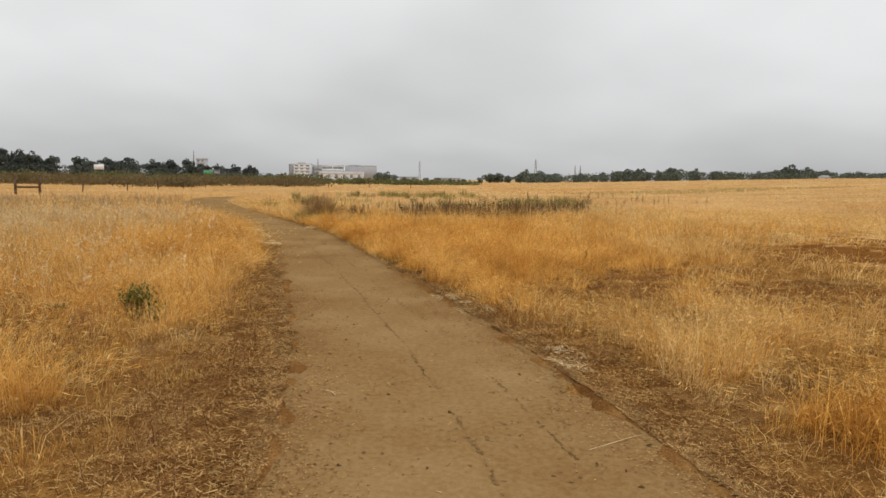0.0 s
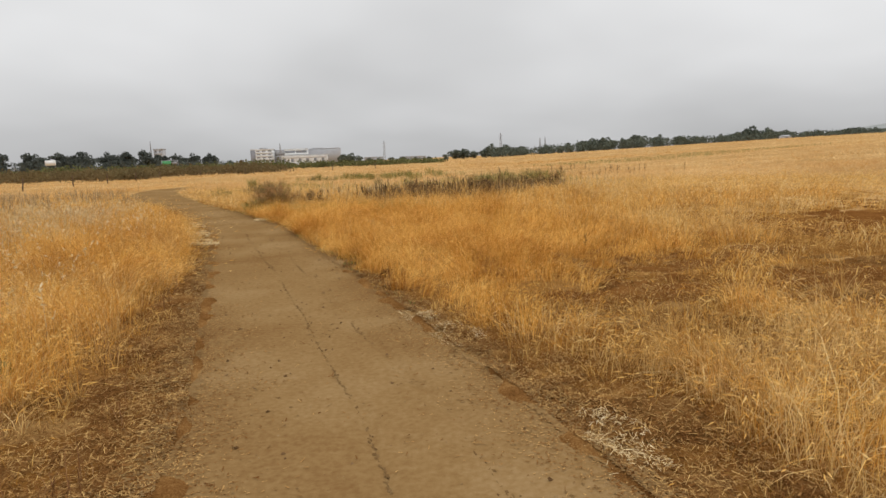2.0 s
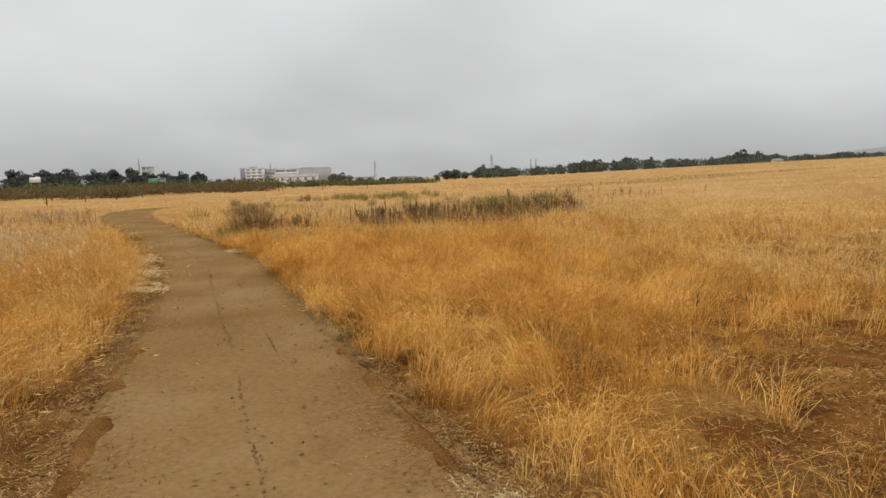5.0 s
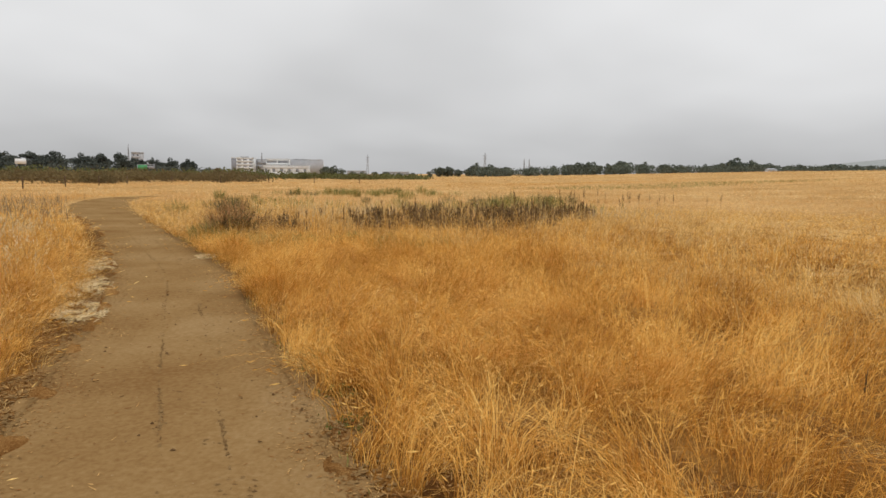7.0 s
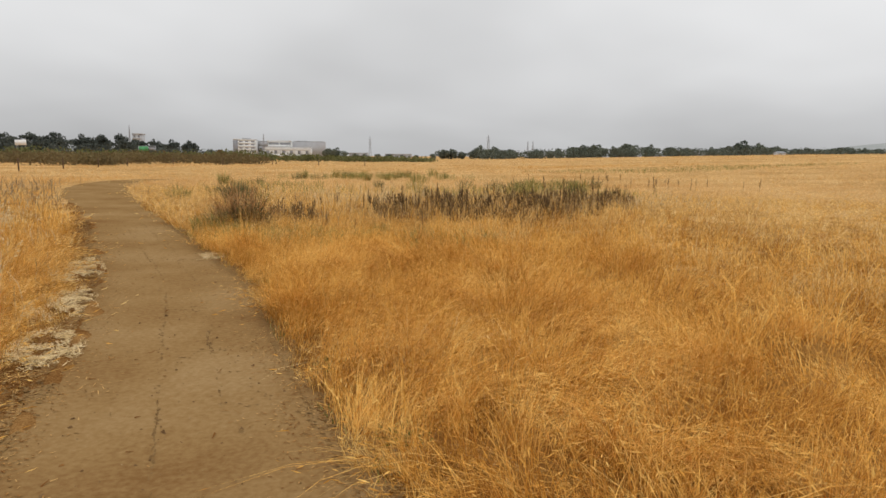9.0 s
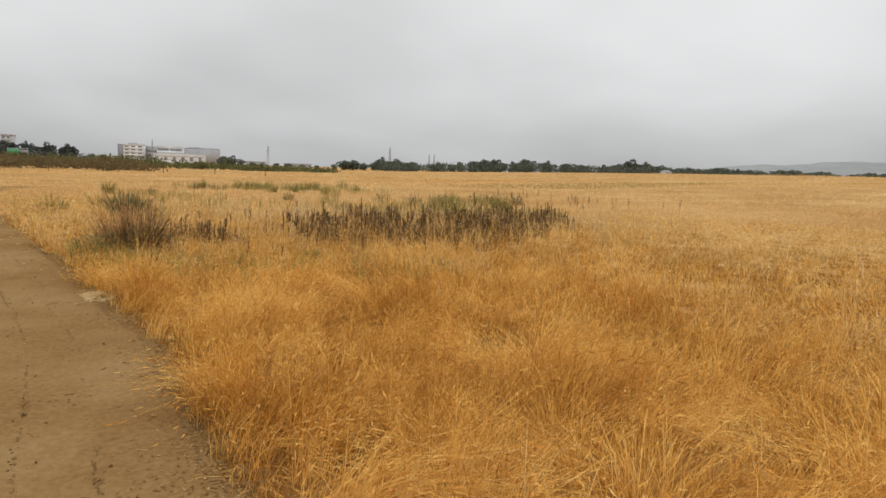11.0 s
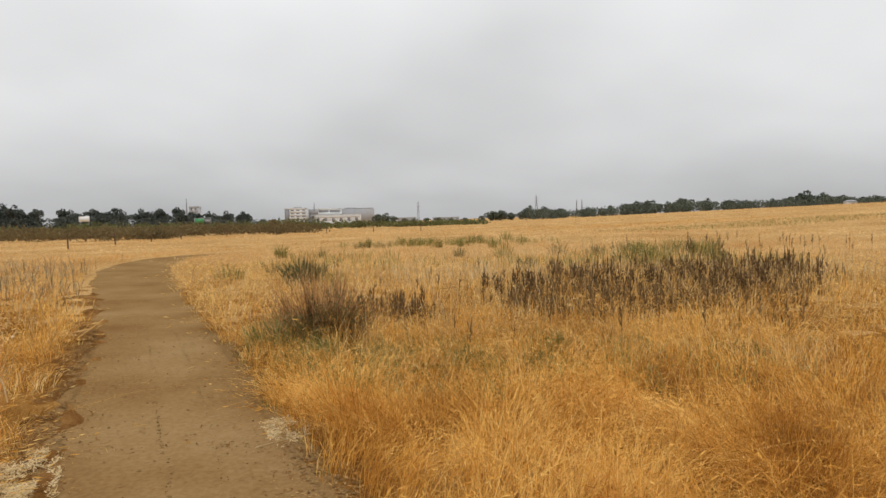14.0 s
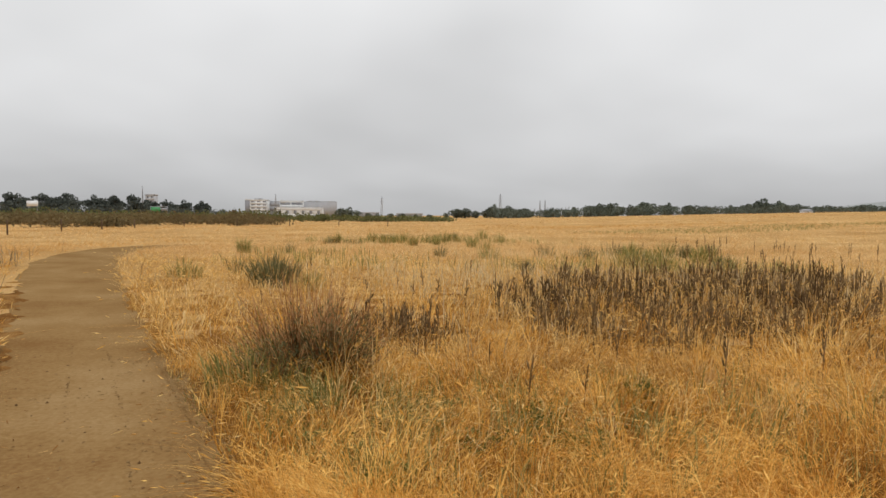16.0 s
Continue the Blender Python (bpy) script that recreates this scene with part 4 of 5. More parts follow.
# ---- dried docks: dark upright seed spikes ----
def dock_shapes(r, h):
    stem, head = Shape(), Shape()
    bow = r.normal(0, 0.05, 2) * h
    pts = [(bow[0] * k * k, bow[1] * k * k, h * k) for k in (0, 0.35, 0.7, 1)]
    stem.tube(pts, [0.006, 0.005, 0.004, 0.002], 4)
    for j in range(int(r.integers(2, 5))):
        k0 = 0.45 + 0.12 * j
        a = r.uniform(0, 6.28)
        base = np.array([bow[0] * k0 * k0, bow[1] * k0 * k0, h * k0])
        tip = base + np.array([math.cos(a) * 0.05, math.sin(a) * 0.05, h * r.uniform(0.14, 0.26)])
        stem.tube([base, tip], [0.003, 0.002], 3)
        head.tube([base * 0.6 + tip * 0.4, base * 0.3 + tip * 0.7, tip], [0.008, 0.013, 0.003], 4)
    n = 9
    rr = [0.004] + [r.uniform(0.008, 0.018) * (1 - 0.55 * i / n) for i in range(1, n)] + [0.002]
    pp = [np.array([bow[0] * k * k, bow[1] * k * k, h * k]) + r.normal(0, 0.003, 3) for k in np.linspace(0.42, 1.04, n + 1)]
    head.tube(pp, rr, 5)
    return stem, head


dr = np.random.default_rng(5)
DOCK_KINDS = []
for i in range(8):
    a, b = dock_shapes(dr, dr.uniform(0.46, 0.70))
    a, b = a.mesh("dock_stem"), b.mesh("dock_head")
    a.materials.append(M_twig if i % 3 == 0 else M_dock)
    b.materials.append(M_dock)
    DOCK_KINDS.append((a, b))


def dock(x, y, size, i, turn, label="dried dark brown dock stalk with a seed spike"):
    root = thing("dock_stalk", at(x, y, turn, size), label, "dock stalk", "dried docks in the field")
    stem = new("stem", DOCK_KINDS[i][0])
    stem.parent = root
    head = new("seed_head", DOCK_KINDS[i][1])
    head.parent = stem
    return root


lone = [(-2.74, 23.05, 0.8), (4.2, 34.5, 1.45), (4.45, 34.6, 1.2), (-2.2, 23.3, 0.6), (-0.8, 23.6, 0.8), (0.4, 24.0, 0.8), (1.3, 23.6, 0.75), (-1.6, 24.3, 0.8), (1.9, 24.4, 0.8), (-2.9, 24.4, 0.6), (6.5, 36, 1.2), (9.5, 37, 1.1), (-3.2, 30, 0.8), (-4.6, 31, 0.7), (-2.0, 36, 0.9), (11, 41, 1.3), (13, 44, 1.3), (2.6, 12.0, 0.5)]
for _ in range(34):
    lone.append((float(dr.normal(11.5, 3.0)), float(dr.normal(45, 3.5)), float(dr.uniform(0.8, 1.3))))
for _ in range(14):
    lone.append((float(dr.uniform(-9, -3)), float(dr.uniform(28, 40)), float(dr.uniform(0.6, 0.95))))
for x, y, s in lone:
    dock(x, y, s, int(dr.integers(0, 8)), float(dr.uniform(0, 360)), "lone dried dock stalk standing in pale grass")
dx, dy = dr.uniform(-5, 9, 5600), dr.uniform(24.6, 36, 5600)
small = (blob(dx, dy, -3.75, 26.3, 0.75, 0.9) > 0.5) & (dr.uniform(0, 1, 5600) < 1.0)
main = in_docks(dx, dy) & (rough_noise(dx, dy, 2.2, 1) + 0.7 * rough_noise(dx, dy, 0.9, 2) > -0.1) & (dr.uniform(0, 1, 5600) < np.where(dy < 30.5, 0.7, 0.5))
sel = np.where(small | main)[0]
sel = sel[np.argsort(dy[sel] + 0.15 * np.abs(dx[sel]))]
for j in sel[:270]:
    dock(float(dx[j]), float(dy[j]), float(np.clip(dr.normal(0.72, 0.17), 0.4, 1.2)), int(dr.integers(0, 8)), float(dr.uniform(0, 360)))
rest = Shape()
for j in sel[270:]:
    for s in dock_shapes(dr, float(np.clip(dr.normal(0.5, 0.11), 0.28, 0.8))):
        off = np.array([dx[j], dy[j], float(land(dx[j], dy[j]))])
        rest.add(np.concatenate(s.v) + off, np.concatenate(s.q), np.concatenate(s.t) if s.t else ())
tagged(part("dock_thicket", rest, M_dock), "thicket of dried dark dock stalks in the field", "docks", kind="stuff")
# grey stems and dead leaves under the docks
n = 30000
x, y = dr.uniform(-5, 9.5, n), dr.uniform(24.3, 36.5, n)
ok = (in_docks(x, y) & (rough_noise(x, y, 2.2, 1) + 0.7 * rough_noise(x, y, 0.9, 2) > -0.3)) | (blob(x, y, -3.75, 26.3, 0.9, 1.0) > 0.4)
x, y = x[ok], y[ok]
n = len(x)
v, q, t = blades(np.stack([x, y, land(x, y)], 1), dr.uniform(0.12, 0.48, n), dr.uniform(0.006, 0.018, n), dr.normal(0, 0.2, (n, 2)), dr)
tagged(part("dock_leaves", mesh_from("dock_leaves", v, q, t), M_dock), "shrivelled brown dock leaves round the stalks", "dock leaves", kind="stuff")

n = 60000
x, y = dr.uniform(-26, -5, n), dr.uniform(9, 34, n)
e, _ = beside(x, y)
ok = (dr.uniform(0, 1, n) < 0.8 * blob(x, y, -13, 19.5, 6.5, 6.5, 15) * np.clip(0.5 + 0.6 * rough_noise(x, y, 1.5, 2), 0, 1)) & (e > 1.5)
x, y = x[ok], y[ok]
v, q, t = blades(np.stack([x, y, land(x, y)], 1), dr.uniform(0.3, 0.62, len(x)), dr.uniform(0.006, 0.014, len(x)), dr.normal(0, 0.35, (len(x), 2)), dr)
tagged(part("bleached_weeds", mesh_from("bleached_weeds", v, q, t), M_greyweed), "drift of bleached whitish weeds west of the path", "weeds", kind="stuff")

def weed_drift(name, mat, count, x0, x1, y0, y1, weight, low, high, thin, thick, label, least=0.3):
    """Upright weed leaves scattered thickly where the weight is high."""
    x, y = dr.uniform(x0, x1, count), dr.uniform(y0, y1, count)
    e, _ = beside(x, y)
    ok = (dr.uniform(0, 1, count) < weight(x, y)) & (e > least)
    x, y = x[ok], y[ok]
    v, q, t = blades(np.stack([x, y, land(x, y)], 1), dr.uniform(low, high, len(x)), dr.uniform(thin, thick, len(x)), dr.normal(0, 0.3, (len(x), 2)), dr)
    return tagged(part(name, mesh_from(name, v, q, t), mat), label, "weeds", kind="stuff")


weed_drift("low_green_weeds", M_greygreen, 30000, -6.5, 1.5, 20, 26, lambda x, y: 0.75 * np.maximum(blob(x, y, -3.3, 22.6, 2.4, 1.7), 0.5 * blob(x, y, -1.0, 22.8, 2.2, 1.5)) * np.clip(0.4 + rough_noise(x, y, 0.7, 1), 0, 1), 0.12, 0.34, 0.006, 0.014, "low grey-green weeds mixed into dry grass")
weed_drift("green_field_weeds", M_greygreen, 34000, -14, 14, 34, 66, lambda x, y: np.maximum.reduce([0.9 * blob(x, y, 3.8, 38.5, 6, 3.0), 0.7 * blob(x, y, 6.5, 36.5, 2.5, 2.0), 0.5 * blob(x, y, -6, 40, 4, 3), 0.6 * blob(x, y, -3, 58.5, 8, 4), 0.4 * blob(x, y, -8, 45, 3, 3), 0.4 * blob(x, y, 6, 44.5, 4, 2)]) * np.clip(0.45 + rough_noise(x, y, 1.6, 2), 0, 1), 0.3, 0.6, 0.012, 0.03, "dull green weeds standing among pale grass")
weed_drift("olive_field_weeds", M_greygreen, 26000, 12, 60, 62, 110, lambda x, y: 0.5 * np.maximum(blob(x, y, 28, 84, 15, 7, 8), 0.7 * blob(x, y, 46, 92, 12, 6)), 0.2, 0.42, 0.015, 0.04, "faint olive weeds in the far field")
weed_drift("verge_weeds", M_greygreen, 40000, -8, 1, 9, 25, lambda x, y: (beside(x, y)[1] > 0) * (1 - smooth(0.05, 0.32, beside(x, y)[0])) * np.clip(0.15 + 0.8 * rough_noise(x, y, 0.9, 2), 0, 1), 0.03, 0.10, 0.005, 0.012, "small creeping green weeds along the path edge", 0.0)
weed_drift("oat_drifts", M_straw, 15000, -12, 10, 27, 52, lambda x, y: 0.8 * np.maximum(blob(x, y, -3, 36, 5, 5), 0.7 * blob(x, y, 3, 44, 6, 5)) * np.clip(0.2 + 0.9 * rough_noise(x, y, 1.7, 1), 0, 1), 0.4, 0.62, 0.008, 0.02, "whitish wild oats standing in drifts in the field")
weed_drift("tan_brush", M_brush, 26000, -34, -8, 17, 48, lambda x, y: 0.8 * blob(x, y, -21, 31, 10, 12, 15) * np.clip(0.45 + 0.7 * rough_noise(x, y, 2.4, 2), 0, 1), 0.3, 0.7, 0.012, 0.028, "dull tan brush standing in the grass before the fence")
weed_drift("dead_brown_weeds", M_twig, 60000, -14, -1, 3, 16, lambda x, y: 0.6 * np.clip(rough_noise(x, y, 1.3, 3) + 0.25, 0, 1) * (1 - 0.6 * smooth(9, 14, y)), 0.10, 0.36, 0.003, 0.006, "thin dead brown weed stems in the west verge")

weed_drift("dock_grass", M_pale, 9000, -3, 8, 24.5, 36, lambda x, y: 0.5 * in_docks(x, y) * np.clip(0.5 + 0.8 * rough_noise(x, y, 0.8, 3), 0, 1), 0.3, 0.62, 0.006, 0.016, "tan grass stems growing up through the dried docks")
# wild oats with white heads in the west
n = 26000
x, y = dr.uniform(-24, -2, n), dr.uniform(5, 32, n)
e, _ = beside(x, y)
w = np.maximum.reduce([blob(x, y, -12, 19, 6.5, 8.0, 20), 0.8 * blob(x, y, -7.5, 11, 3.0, 3.5, 10), 0.35 * blob(x, y, -4.5, 8.5, 2.0, 2.2)]) * np.clip(0.45 + 0.7 * rough_noise(x, y, 1.4, 1), 0, 1)
ok = (dr.uniform(0, 1, n) < w) & (e > 1.0)
x, y = x[ok], y[ok]
n = len(x)
oat_base, oat_h, oat_lean = np.stack([x, y, land(x, y)], 1), dr.uniform(0.36, 0.66, n), dr.normal(0, 0.28, (n, 2))
v, q, t = blades(oat_base, oat_h, dr.uniform(0.004, 0.008, n), oat_lean, dr)
tagged(part("oat_stems", mesh_from("oat_stems", v, q, t), M_oat), "bleached wild oat stems west of the path", "wild oats", kind="stuff")
hv, hq, hn = [], [], 0
for _ in range(5):
    v, q = heads(oat_base, oat_h * dr.uniform(0.82, 1.02, n), oat_lean, dr, 0.045, 0.009)
    hv.append(v), hq.append(q + hn)
    hn += len(v)
tagged(part("oat_heads", mesh_from("oat_heads", np.concatenate(hv), np.concatenate(hq)), M_oat), "whitish open seed heads of wild oats", "seed heads", kind="stuff")

# pale grey weeds: by the path's west side, in drifts, and behind the docks
n = 44000
x, y = dr.uniform(-24, 14, n), dr.uniform(7, 62, n)
w = np.maximum.reduce([0.6 * blob(x, y, -11, 19, 5.5, 7.0, 20), 0.8 * blob(x, y, 2.5, 33.5, 9, 5), 0.4 * blob(x, y, -3.5, 28, 3.0, 3.0), 0.4 * blob(x, y, -10, 31, 2, 3)])
e, _ = beside(x, y)
ok = (dr.uniform(0, 1, n) < w) & (e > 0.5)
x, y = x[ok], y[ok]
n = len(x)
v, q, t = blades(np.stack([x, y, land(x, y)], 1), dr.uniform(0.25, 0.6, n), dr.uniform(0.008, 0.02, n), dr.normal(0, 0.3, (n, 2)), dr)
tagged(part("grey_weeds", mesh_from("grey_weeds", v, q, t), M_greyweed), "bleached grey-tan weeds standing in the grass", "weeds", kind="stuff")


# ---- fence ----
def fence_post(x, y, high, thick, lean, label):
    root = thing("fence_post", at(x, y) @ pose(0, 0, 0, lean[0], lean[1], 0), label, "fence post", "posts of the wire fence")
    s = Shape()
    s.tube([(0, 0, -0.2), (0, 0, high * 0.5), (0.01, 0, high - 0.03), (0.01, 0, high)], [thick, thick * 0.97, thick * 0.95, thick * 0.7], 8)
    shaft = part("shaft", s, M_post, root)
    for k in (0.45, 0.7, 0.93):
        s = Shape()
        s.box(-0.012, 0.012, -thick - 0.012, -thick + 0.004, high * k - 0.012, high * k + 0.012)
        part("wire_staple", s, M_wire, shaft)
    return root


FENCE = [(-46, 42, 1.1), (-40.5, 46.8, 1.1), (-34.9, 52.2, 1.6), (-33.7, 53.4, 1.6), (-33.8, 59.8, 1.1), (-33.5, 67.6, 1.1), (-34.8, 77.6, 1.1), (-35.6, 87, 1.1), (-36.6, 97.5, 1.1), (-33, 104, 1.1), (-27, 107, 1.1), (-20.5, 110, 1.1), (-14, 113, 1.1), (-7, 116, 1.1)]
fr = np.random.default_rng(3)
for x, y, h in FENCE:
    fence_post(x, y, h, 0.10 if h > 1.5 else 0.06, fr.normal(0, 2.0, 2), "thick dark wooden brace post of a wire fence" if h > 1.5 else "thin dark weathered fence post in dry grass")
root = thing("fence_rail", pose(-34.9, 52.2, float(land(-34.9, 52.2))), "horizontal wooden brace rail between two fence posts", "fence rail")
s = Shape()
s.tube([(0, 0, 0.62), (0.6, 0.6, 0.6), (1.2, 1.2, 0.62)], [0.07, 0.075, 0.07], 7)
part("rail", s, M_post, root)
for k in (0.45, 0.7, 0.93):
    s = Shape()
    for (xa, ya, ha), (xb, yb, hb) in zip(FENCE, FENCE[1:]):
        p, q = np.array([xa, ya - 0.07, float(land(xa, ya)) + 1.1 * k]), np.array([xb, yb - 0.07, float(land(xb, yb)) + 1.1 * k])
        s.tube([p, (p + q) / 2 - np.array([0, 0, 0.03]), q], [0.004] * 3, 3)
    tagged(part("fence_wire", s, M_wire), "thin rusty wire strung along the fence posts", "fence wire", "wires of the fence")


# ---- trees ----
def leaf_cloud(r, lumps, leaves, size):
    s = Shape()
    for c, rad in lumps:
        n = int(leaves * rad[0] * rad[1])
        d = r.normal(size=(n, 3))
        d /= np.linalg.norm(d, axis=1)[:, None]
        d *= r.uniform(0.45, 1.08, n)[:, None] ** 0.6
        s.leaves(np.array(c) + d * np.array(rad), size, r)
    return s


def tree(r, high, wide, mat, label, category, dense=30, leaf=0.34, bare_trunk=0.3):
    root = thing("tree", Matrix(), label, category)
    trunk = Shape()
    lean = r.normal(0, 0.04, 2) * high
    top = np.array([lean[0], lean[1], high * 0.75])
    trunk.tube([(0, 0, -0.4), top * 0.3, top * 0.65, top], [0.045 * wide, 0.036 * wide, 0.022 * wide, 0.008 * wide], 7)
    lumps = []
    for i in range(int(r.integers(12, 17))):
        k = r.uniform(bare_trunk, 0.95)
        a = r.uniform(0, 6.28)
        out = wide * 0.36 * math.sqrt(max(0.08, 1 - (2 * k - 1.1) ** 2)) * r.uniform(0.5, 1.1)
        c = np.array([math.cos(a) * out + lean[0] * k, math.sin(a) * out + lean[1] * k, high * (0.12 + 0.78 * k)])
        trunk.tube([top * max(k - 0.25, 0.15), (top * k + c) / 2, c], [0.016 * wide, 0.010 * wide, 0.004 * wide], 5)
        rad = wide * r.uniform(0.10, 0.20)
        lumps.append((c, (rad, rad, rad * r.uniform(0.6, 0.95))))
    lumps.append((np.array([lean[0], lean[1], high * 0.88]), (wide * 0.13, wide * 0.13, high * 0.13)))
    lumps.append((np.array([lean[0], lean[1], high * 0.55]), (wide * 0.22, wide * 0.22, high * 0.25)))
    part("trunk", trunk, M_bark, root)
    part("crown", leaf_cloud(r, lumps, dense, leaf), mat, root)
    return root


tr = np.random.default_rng(11)
KINDS_L = [tree(tr, 10, w, M_leaf, "tall dark gum tree with a ragged clumped crown", "tree", 44, 0.48, b) for w, b in ((9.0, 0.12), (10.5, 0.15), (8.0, 0.08), (11.5, 0.1))]
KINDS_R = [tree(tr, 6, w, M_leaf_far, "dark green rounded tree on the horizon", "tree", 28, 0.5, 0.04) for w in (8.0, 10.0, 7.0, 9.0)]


def plant(kinds, x, y, size, first, group):
    i = int(tr.integers(0, len(kinds)))
    m = at(x, y, float(tr.uniform(0, 360)), size, 0.2)
    if i not in first:
        first.add(i)
        kinds[i].matrix_world = m
        kinds[i]["group"] = group
        return
    src = kinds[i]
    ob = copy_thing(src, Matrix.Translation(m.translation) @ Matrix.Rotation(float(tr.uniform(0, 6.28)), 4, "Z") @ Matrix.Diagonal((size / src.scale[0],) * 3 + (1,)))
    ob["group"] = group


first_l, first_r = set(), set()
for x, h in ((-236, 13), (-229, 14.5), (-221, 14.2), (-214.5, 12.8), (-206, 11.2), (-201, 12.8), (-193.5, 11), (-184, 10.9), (-178, 10.1), (-172, 10.6), (-164, 10.7), (-154.5, 9.0), (-150, 10.2), (-142, 10), (-136, 9.6), (-131, 10.4), (-124, 8.8), (-117, 8.2), (-109, 8.2), (-103, 7.6), (-98, 7.7), (-210, 8), (-197, 8.5), (-188, 8), (-168, 8.5), (-146, 8.5), (-127, 8), (-113, 7.2), (-244, 13.5), (-252, 14), (-203, 9), (-181, 8), (-160, 8.6), (-139, 8.4), (-121, 7.4), (-105, 6.6), (-232, 9), (-218, 9)):
    plant(KINDS_L, x, 320 + float(tr.uniform(-10, 14)), h / 10 * 1.04, first_l, "row of gum trees beyond the scrub")
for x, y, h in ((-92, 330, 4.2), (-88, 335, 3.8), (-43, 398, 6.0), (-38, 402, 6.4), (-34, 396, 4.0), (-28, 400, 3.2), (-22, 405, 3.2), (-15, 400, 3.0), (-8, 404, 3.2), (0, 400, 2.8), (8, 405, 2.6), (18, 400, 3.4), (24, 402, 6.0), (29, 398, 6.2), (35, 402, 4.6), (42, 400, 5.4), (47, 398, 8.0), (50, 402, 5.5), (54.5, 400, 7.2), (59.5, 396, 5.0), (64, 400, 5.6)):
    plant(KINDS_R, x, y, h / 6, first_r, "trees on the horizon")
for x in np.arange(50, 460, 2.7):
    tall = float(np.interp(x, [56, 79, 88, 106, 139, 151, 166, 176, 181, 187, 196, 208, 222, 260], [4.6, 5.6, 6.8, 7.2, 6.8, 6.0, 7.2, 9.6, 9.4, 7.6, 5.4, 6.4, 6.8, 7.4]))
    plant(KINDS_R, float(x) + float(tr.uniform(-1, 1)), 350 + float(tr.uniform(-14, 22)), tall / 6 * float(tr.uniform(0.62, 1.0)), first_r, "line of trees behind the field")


# ---- scrub belts ----
def scrub(name, mat, spots, leaf, per, label):
    r = np.random.default_rng(len(spots))
    s = Shape()
    for x, y, w, h in spots:
        z = float(land(x, y))
        for _ in range(3):
            c = (x + r.normal(0, w * 0.3), y + r.normal(0, w * 0.3), z + h * r.uniform(0.3, 0.55))
            n = per
            d = r.normal(size=(n, 3))
            d /= np.linalg.norm(d, axis=1)[:, None]
            d *= r.uniform(0.4, 1.05, n)[:, None]
            p = np.array(c) + d * np.array([w * 0.45, w * 0.45, h * 0.5])
            p[:, 2] = np.maximum(p[:, 2], z + 0.02)
            s.leaves(p, leaf, r)
    return tagged(part(name, s, mat), label, "scrub", kind="stuff")


br = np.random.default_rng(17)
spots = [(float(br.uniform(-135, -28)), float(br.uniform(98, 150)), float(br.uniform(3, 6)), float(br.uniform(1.3, 2.3))) for _ in range(330)]
spots = [(x, y, w, h) for x, y, w, h in spots if y > 100 + 0.6 * (x + 45) * (x > -45)]
scrub("brown_scrub", M_scrub, spots, 0.25, 46, "belt of low brown-olive scrub beyond the fence")
spots = [(float(br.uniform(-150, -30)), float(br.uniform(150, 190)), float(br.uniform(4, 8)), float(br.uniform(2.0, 3.2))) for _ in range(90)]
spots += [(float(x), 190 + float(br.uniform(-8, 25)) + max(0, x) * 1.0, float(br.uniform(4, 7)), float(br.uniform(1.4, 2.4)) * float(np.interp(x, [-60, -20, 5], [1.1, 1.0, 0.7]))) for x in np.linspace(-80, 6, 70)]
scrub("green_scrub", M_hedge, spots, 0.34, 48, "hedge of dull green bushes before the buildings")
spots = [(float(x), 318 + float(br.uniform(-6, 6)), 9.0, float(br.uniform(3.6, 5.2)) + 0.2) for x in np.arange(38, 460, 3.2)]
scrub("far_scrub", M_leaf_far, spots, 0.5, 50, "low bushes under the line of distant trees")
spots = [(float(x), 312 + float(br.uniform(-6, 6)), 9.0, float(br.uniform(4.5, 7.0)) * float(np.interp(x, [-230, -100, -88], [1.25, 0.95, 0.5]))) for x in np.arange(-265, -84, 2.6)]
scrub("gum_understorey", M_leaf, spots, 0.5, 50, "dark undergrowth beneath the row of gum trees")


# ---- buildings ----
def building(x0, x1, y, deep, high, floors, bays, wall, label, dark_left=0.0, roof_box=None, glazed=True, pier=0.3, sill=0.9):
    root = thing("building", pose(x0, y, 0), label, "building", "pale blocks beyond the field")
    w = x1 - x0
    s = Shape()
    s.box(0, w, 0.6, deep, -1, high)
    part("wall", s, wall, root)
    s = Shape()
    s.box(-0.3, w + 0.3, 0.0, deep + 0.3, high, high + 0.6)
    part("roof", s, wall, root)
    step, bay = high / floors, (w - dark_left) / bays
    if dark_left:
        s = Shape()
        s.box(0, dark_left, 0.05, 0.6, -1, high - 0.4)
        part("stair_tower", s, M_dark_wall, root, "dark grey stair tower")
    for f in range(floors + 1):
        s = Shape()
        s.box(dark_left, w, 0.1, 0.6, f * step - sill, f * step + sill if f < floors else high)
        part("floor_band", s, wall, root)
    for b in range(bays + 1):
        s = Shape()
        c = dark_left + b * bay
        s.box(max(dark_left, c - bay * pier), min(w, c + bay * pier), 0.12, 0.6, 0.0, high - 0.1)
        part("pier", s, wall, root)
    pane = None
    for f in range(floors):
        for b in range(bays):
            if pane is None:
                s = Shape()
                s.box(-bay * (0.5 - pier) * 1.2, bay * (0.5 - pier) * 1.2, 0, 0.12, 0, step - 2 * sill)
                pane = s.mesh("window")
                pane.materials.append(M_glass if glazed else wall)
            ob = new("window" if glazed else "wall_panel", pane)
            ob.parent = root
            ob.location = (dark_left + (b + 0.5) * bay, 0.46 if glazed else 0.08, f * step + sill)
    if roof_box:
        s = Shape()
        a, b, h = roof_box
        s.box(a, b, 2, deep - 2, high + 0.6, high + h)
        part("plant_room", s, M_grey_wall, root, "grey plant room on the roof")
    return root


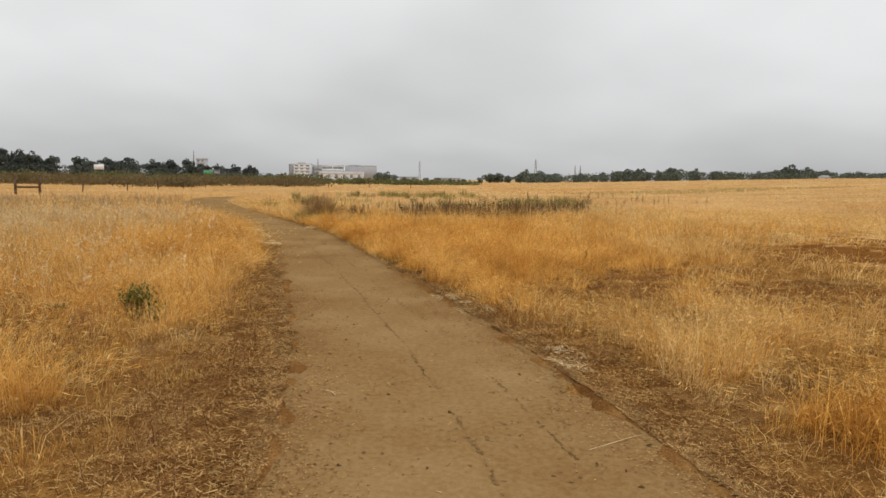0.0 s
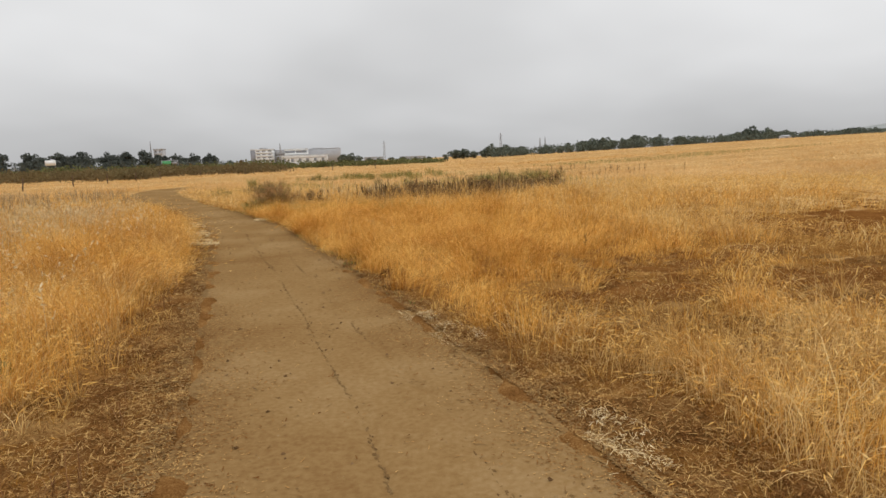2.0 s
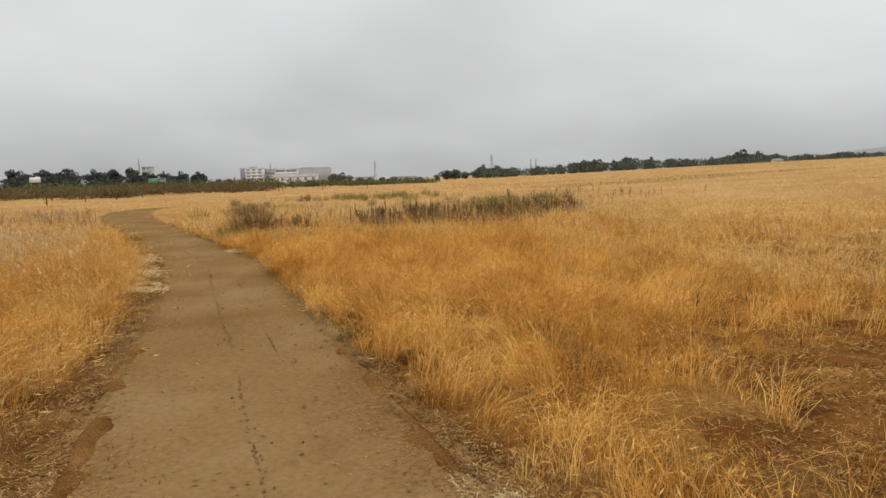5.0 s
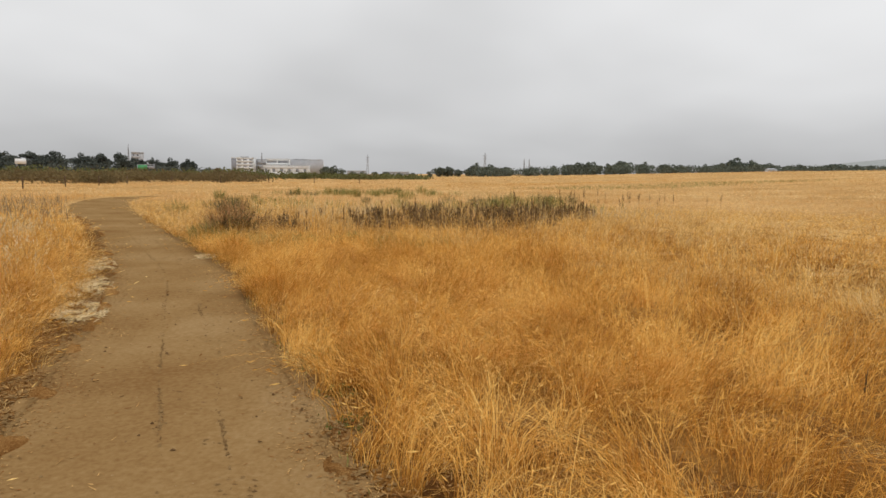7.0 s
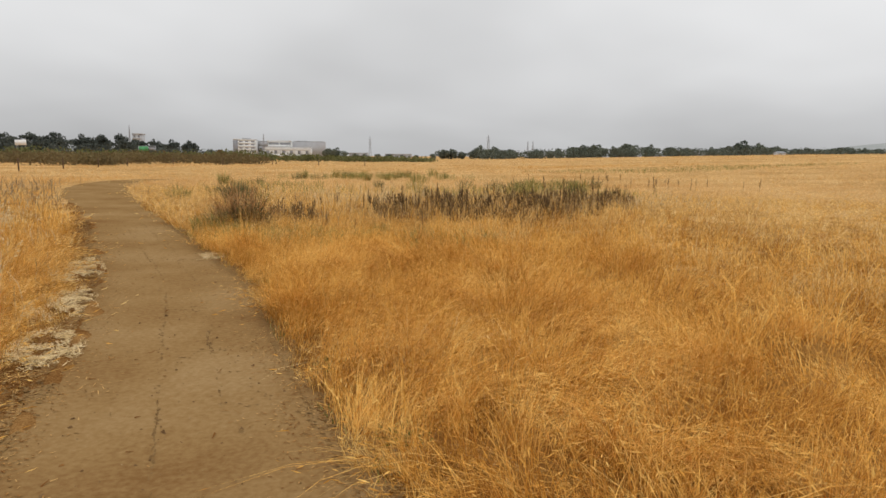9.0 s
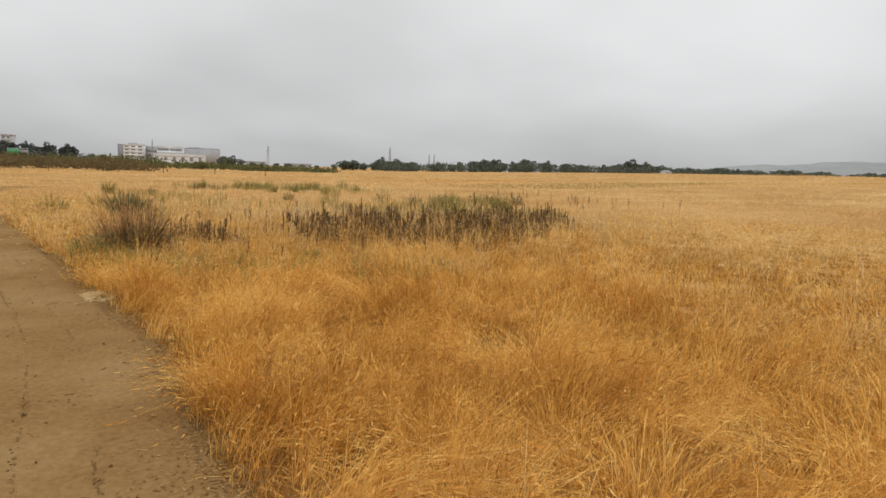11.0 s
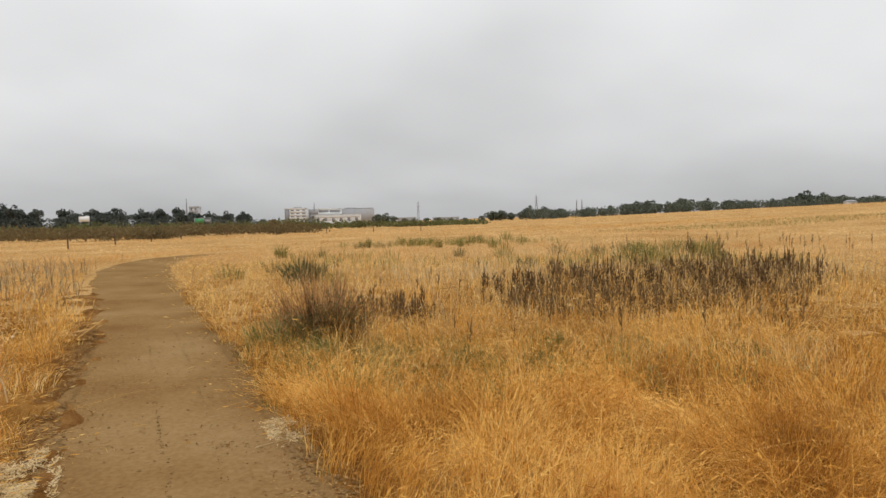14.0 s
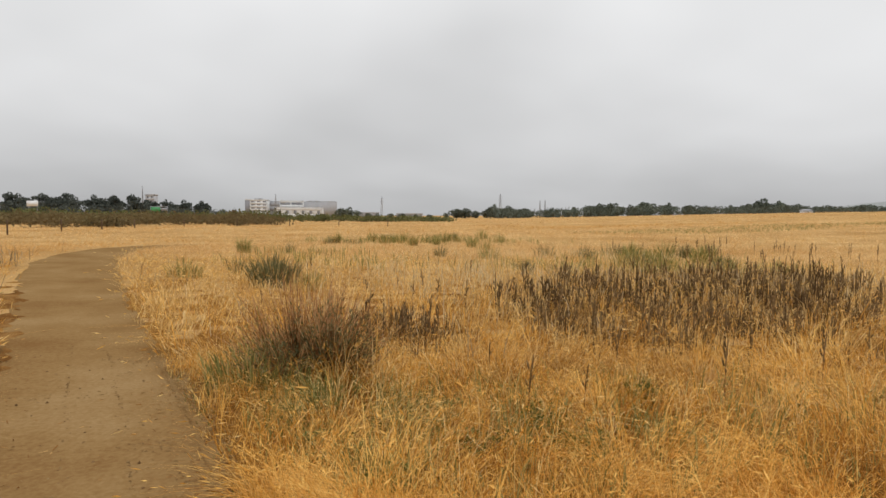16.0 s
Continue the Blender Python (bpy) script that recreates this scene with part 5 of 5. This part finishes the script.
building(-173.4, -150.6, 700, 14, 16.6, 5, 3, M_concrete, "white five-storey office block with a dark stair tower", 5.0, (9, 16, 1.8), True, 0.2, 1.05)
building(-150.4, -139, 712, 14, 15.2, 3, 1, M_grey_wall, "plain light grey block between two white buildings", 0.0, None, False, 0.02, 0.05)
building(-136.8, -114.0, 694, 12, 15.6, 3, 2, M_concrete, "white block with grey window bands behind a low hall", 0.0, None, True, 0.04, 1.5)
building(-139, -92, 684, 9, 8.6, 1, 6, M_concrete, "long low white hall with a few dark windows", 0.0, (26, 44, 1.4), True, 0.32, 2.6)
building(-114, -83.6, 720, 16, 15.6, 1, 1, M_grey_wall, "large plain pale grey hall with a flat roof", 0.0, (2, 12, 1.2), False, 0.02, 0.05)
building(-202.6, -196.4, 520, 8, 15.8, 5, 2, M_grey_wall, "slim grey tower block above the gum trees")
building(-62, -40, 790, 12, 4.6, 2, 5, M_grey_wall, "faint low grey building on the horizon")
building(-20, 12, 800, 12, 3.8, 1, 6, M_grey_wall, "faint long grey building on the horizon")


def pylon(x, y, high, foot, label, arms=True):
    root = thing("pylon", pose(x, y, float(land(x, y)) - 0.2), label, "pylon", "masts on the horizon")
    s = Shape()
    levels = np.linspace(0, 1, 8)
    for sx in (-1, 1):
        for sy in (-1, 1):
            s.tube([(sx * foot * (1 - 0.88 * k), sy * foot * (1 - 0.88 * k), high * k) for k in levels], [0.13] * 8, 4)
    part("tower_frame", s, M_steel, root)
    s = Shape()
    for a, b in zip(levels, levels[1:]):
        ra, rb = foot * (1 - 0.88 * a), foot * (1 - 0.88 * b)
        for (ax, ay), (bx, by) in (((-1, -1), (1, -1)), ((1, -1), (1, 1)), ((1, 1), (-1, 1)), ((-1, 1), (-1, -1))):
            s.tube([(ax * ra, ay * ra, high * a), (bx * rb, by * rb, high * b)], [0.055, 0.055], 3)
            s.tube([(bx * ra, by * ra, high * a), (ax * rb, ay * rb, high * b)], [0.055, 0.055], 3)
    part("bracing", s, M_steel, root)
    if arms:
        for k in (0.72, 0.86):
            s = Shape()
            s.tube([(-foot * 1.5, 0, high * k), (0, 0, high * k + 0.5), (foot * 1.5, 0, high * k)], [0.08, 0.16, 0.08], 4)
            part("cross_arm", s, M_steel, root)
    return root


pylon(-28.5, 600, 18.8, 1.1, "thin grey lattice mast on the horizon")
pylon(77.5, 600, 20.4, 1.4, "grey lattice pylon above distant trees")
pylon(113.5, 600, 14.2, 0.8, "short thin grey lattice mast", False)
pylon(118.2, 600, 14.4, 0.8, "short thin grey lattice mast", False)
pylon(-121.8, 600, 19.8, 0.9, "slim grey mast before white buildings", False)
pylon(-203.8, 518, 22.6, 0.6, "slim dark mast beside a grey tower block", False)

# ---- billboard, road sign, small house and the far hill ----
root = thing("billboard", pose(-162, 300, float(land(-162, 300))), "plain white hoarding on two posts before gum trees", "billboard")
s = Shape()
s.box(-2.3, 2.3, 0, 0.3, 4.5, 6.8)
part("panel", s, M_van, root)
for dx0 in (-1.8, 1.8):
    s = Shape()
    s.tube([(dx0, 0.4, -0.3), (dx0, 0.4, 6.2)], [0.14, 0.12], 6)
    part("post", s, M_steel, root)
root = thing("road_sign", pose(-110, 300, float(land(-110, 300))), "green road sign on a steel gantry", "road sign")
s = Shape()
s.box(-3.3, 0.6, 0, 0.15, 2.7, 4.6)
part("panel", s, M_sign, root, "green sign panel")
s = Shape()
s.box(1.0, 3.4, 0, 0.15, 3.0, 4.2)
part("side_panel", s, M_steel, root, "grey side panel")
for dx0 in (-3.5, 3.6):
    s = Shape()
    s.tube([(dx0, 0.3, -0.3), (dx0, 0.3, 4.9)], [0.16, 0.14], 6)
    part("post", s, M_steel, root)
s = Shape()
s.tube([(-3.5, 0.3, 4.75), (3.6, 0.3, 4.75)], [0.12, 0.12], 6)
part("beam", s, M_steel, root)

hz = float(land(143, 250))
root = thing("house", pose(143, 250, hz), "small pale house with a low roof beyond the rise", "house")
s = Shape()
s.box(-1.3, 1.3, 0, 4, -1, 1.2)
part("wall", s, M_concrete, root)
s = Shape()
s.add([(-1.6, -0.4, 1.2), (1.6, -0.4, 1.2), (1.6, 4.4, 1.2), (-1.6, 4.4, 1.2), (-1.3, 2, 1.8), (1.3, 2, 1.8)], [(0, 1, 5, 4), (2, 3, 4, 5), (0, 3, 2, 1)], [(1, 2, 5), (3, 0, 4)])
part("roof", s, M_grey_wall, root, "low grey roof")
s = Shape()
s.box(-0.8, -0.2, -0.06, 0.02, 0.4, 0.9)
part("window", s, M_glass, root)

hx = np.linspace(700, 3400, 70)
hd = np.linspace(0, 1, 10)
HX, HD = np.meshgrid(hx, hd)
crest = np.interp(hx, [700, 1025, 1226, 1366, 1473, 1600, 2100, 2800, 3400], [4, 31, 49, 56, 67, 72, 95, 110, 60]) + 2.0 * np.sin(hx * 0.021) + 1.2 * np.sin(hx * 0.06)
HZ = crest[None, :] * np.sin(HD * math.pi / 2) - 3
HY = 1350 + 300 * HD
i = np.arange(HX.size).reshape(HX.shape)
q = np.stack([i[:-1, :-1], i[:-1, 1:], i[1:, 1:], i[1:, :-1]], -1).reshape(-1, 4)
hill = part("far_hill", mesh_from("far_hill", np.stack([HX, HY, HZ], -1).reshape(-1, 3), q), M_hill)
hill.data.shade_smooth()
tagged(hill, "hazy grey hill far beyond the trees", "hill", kind="structure")
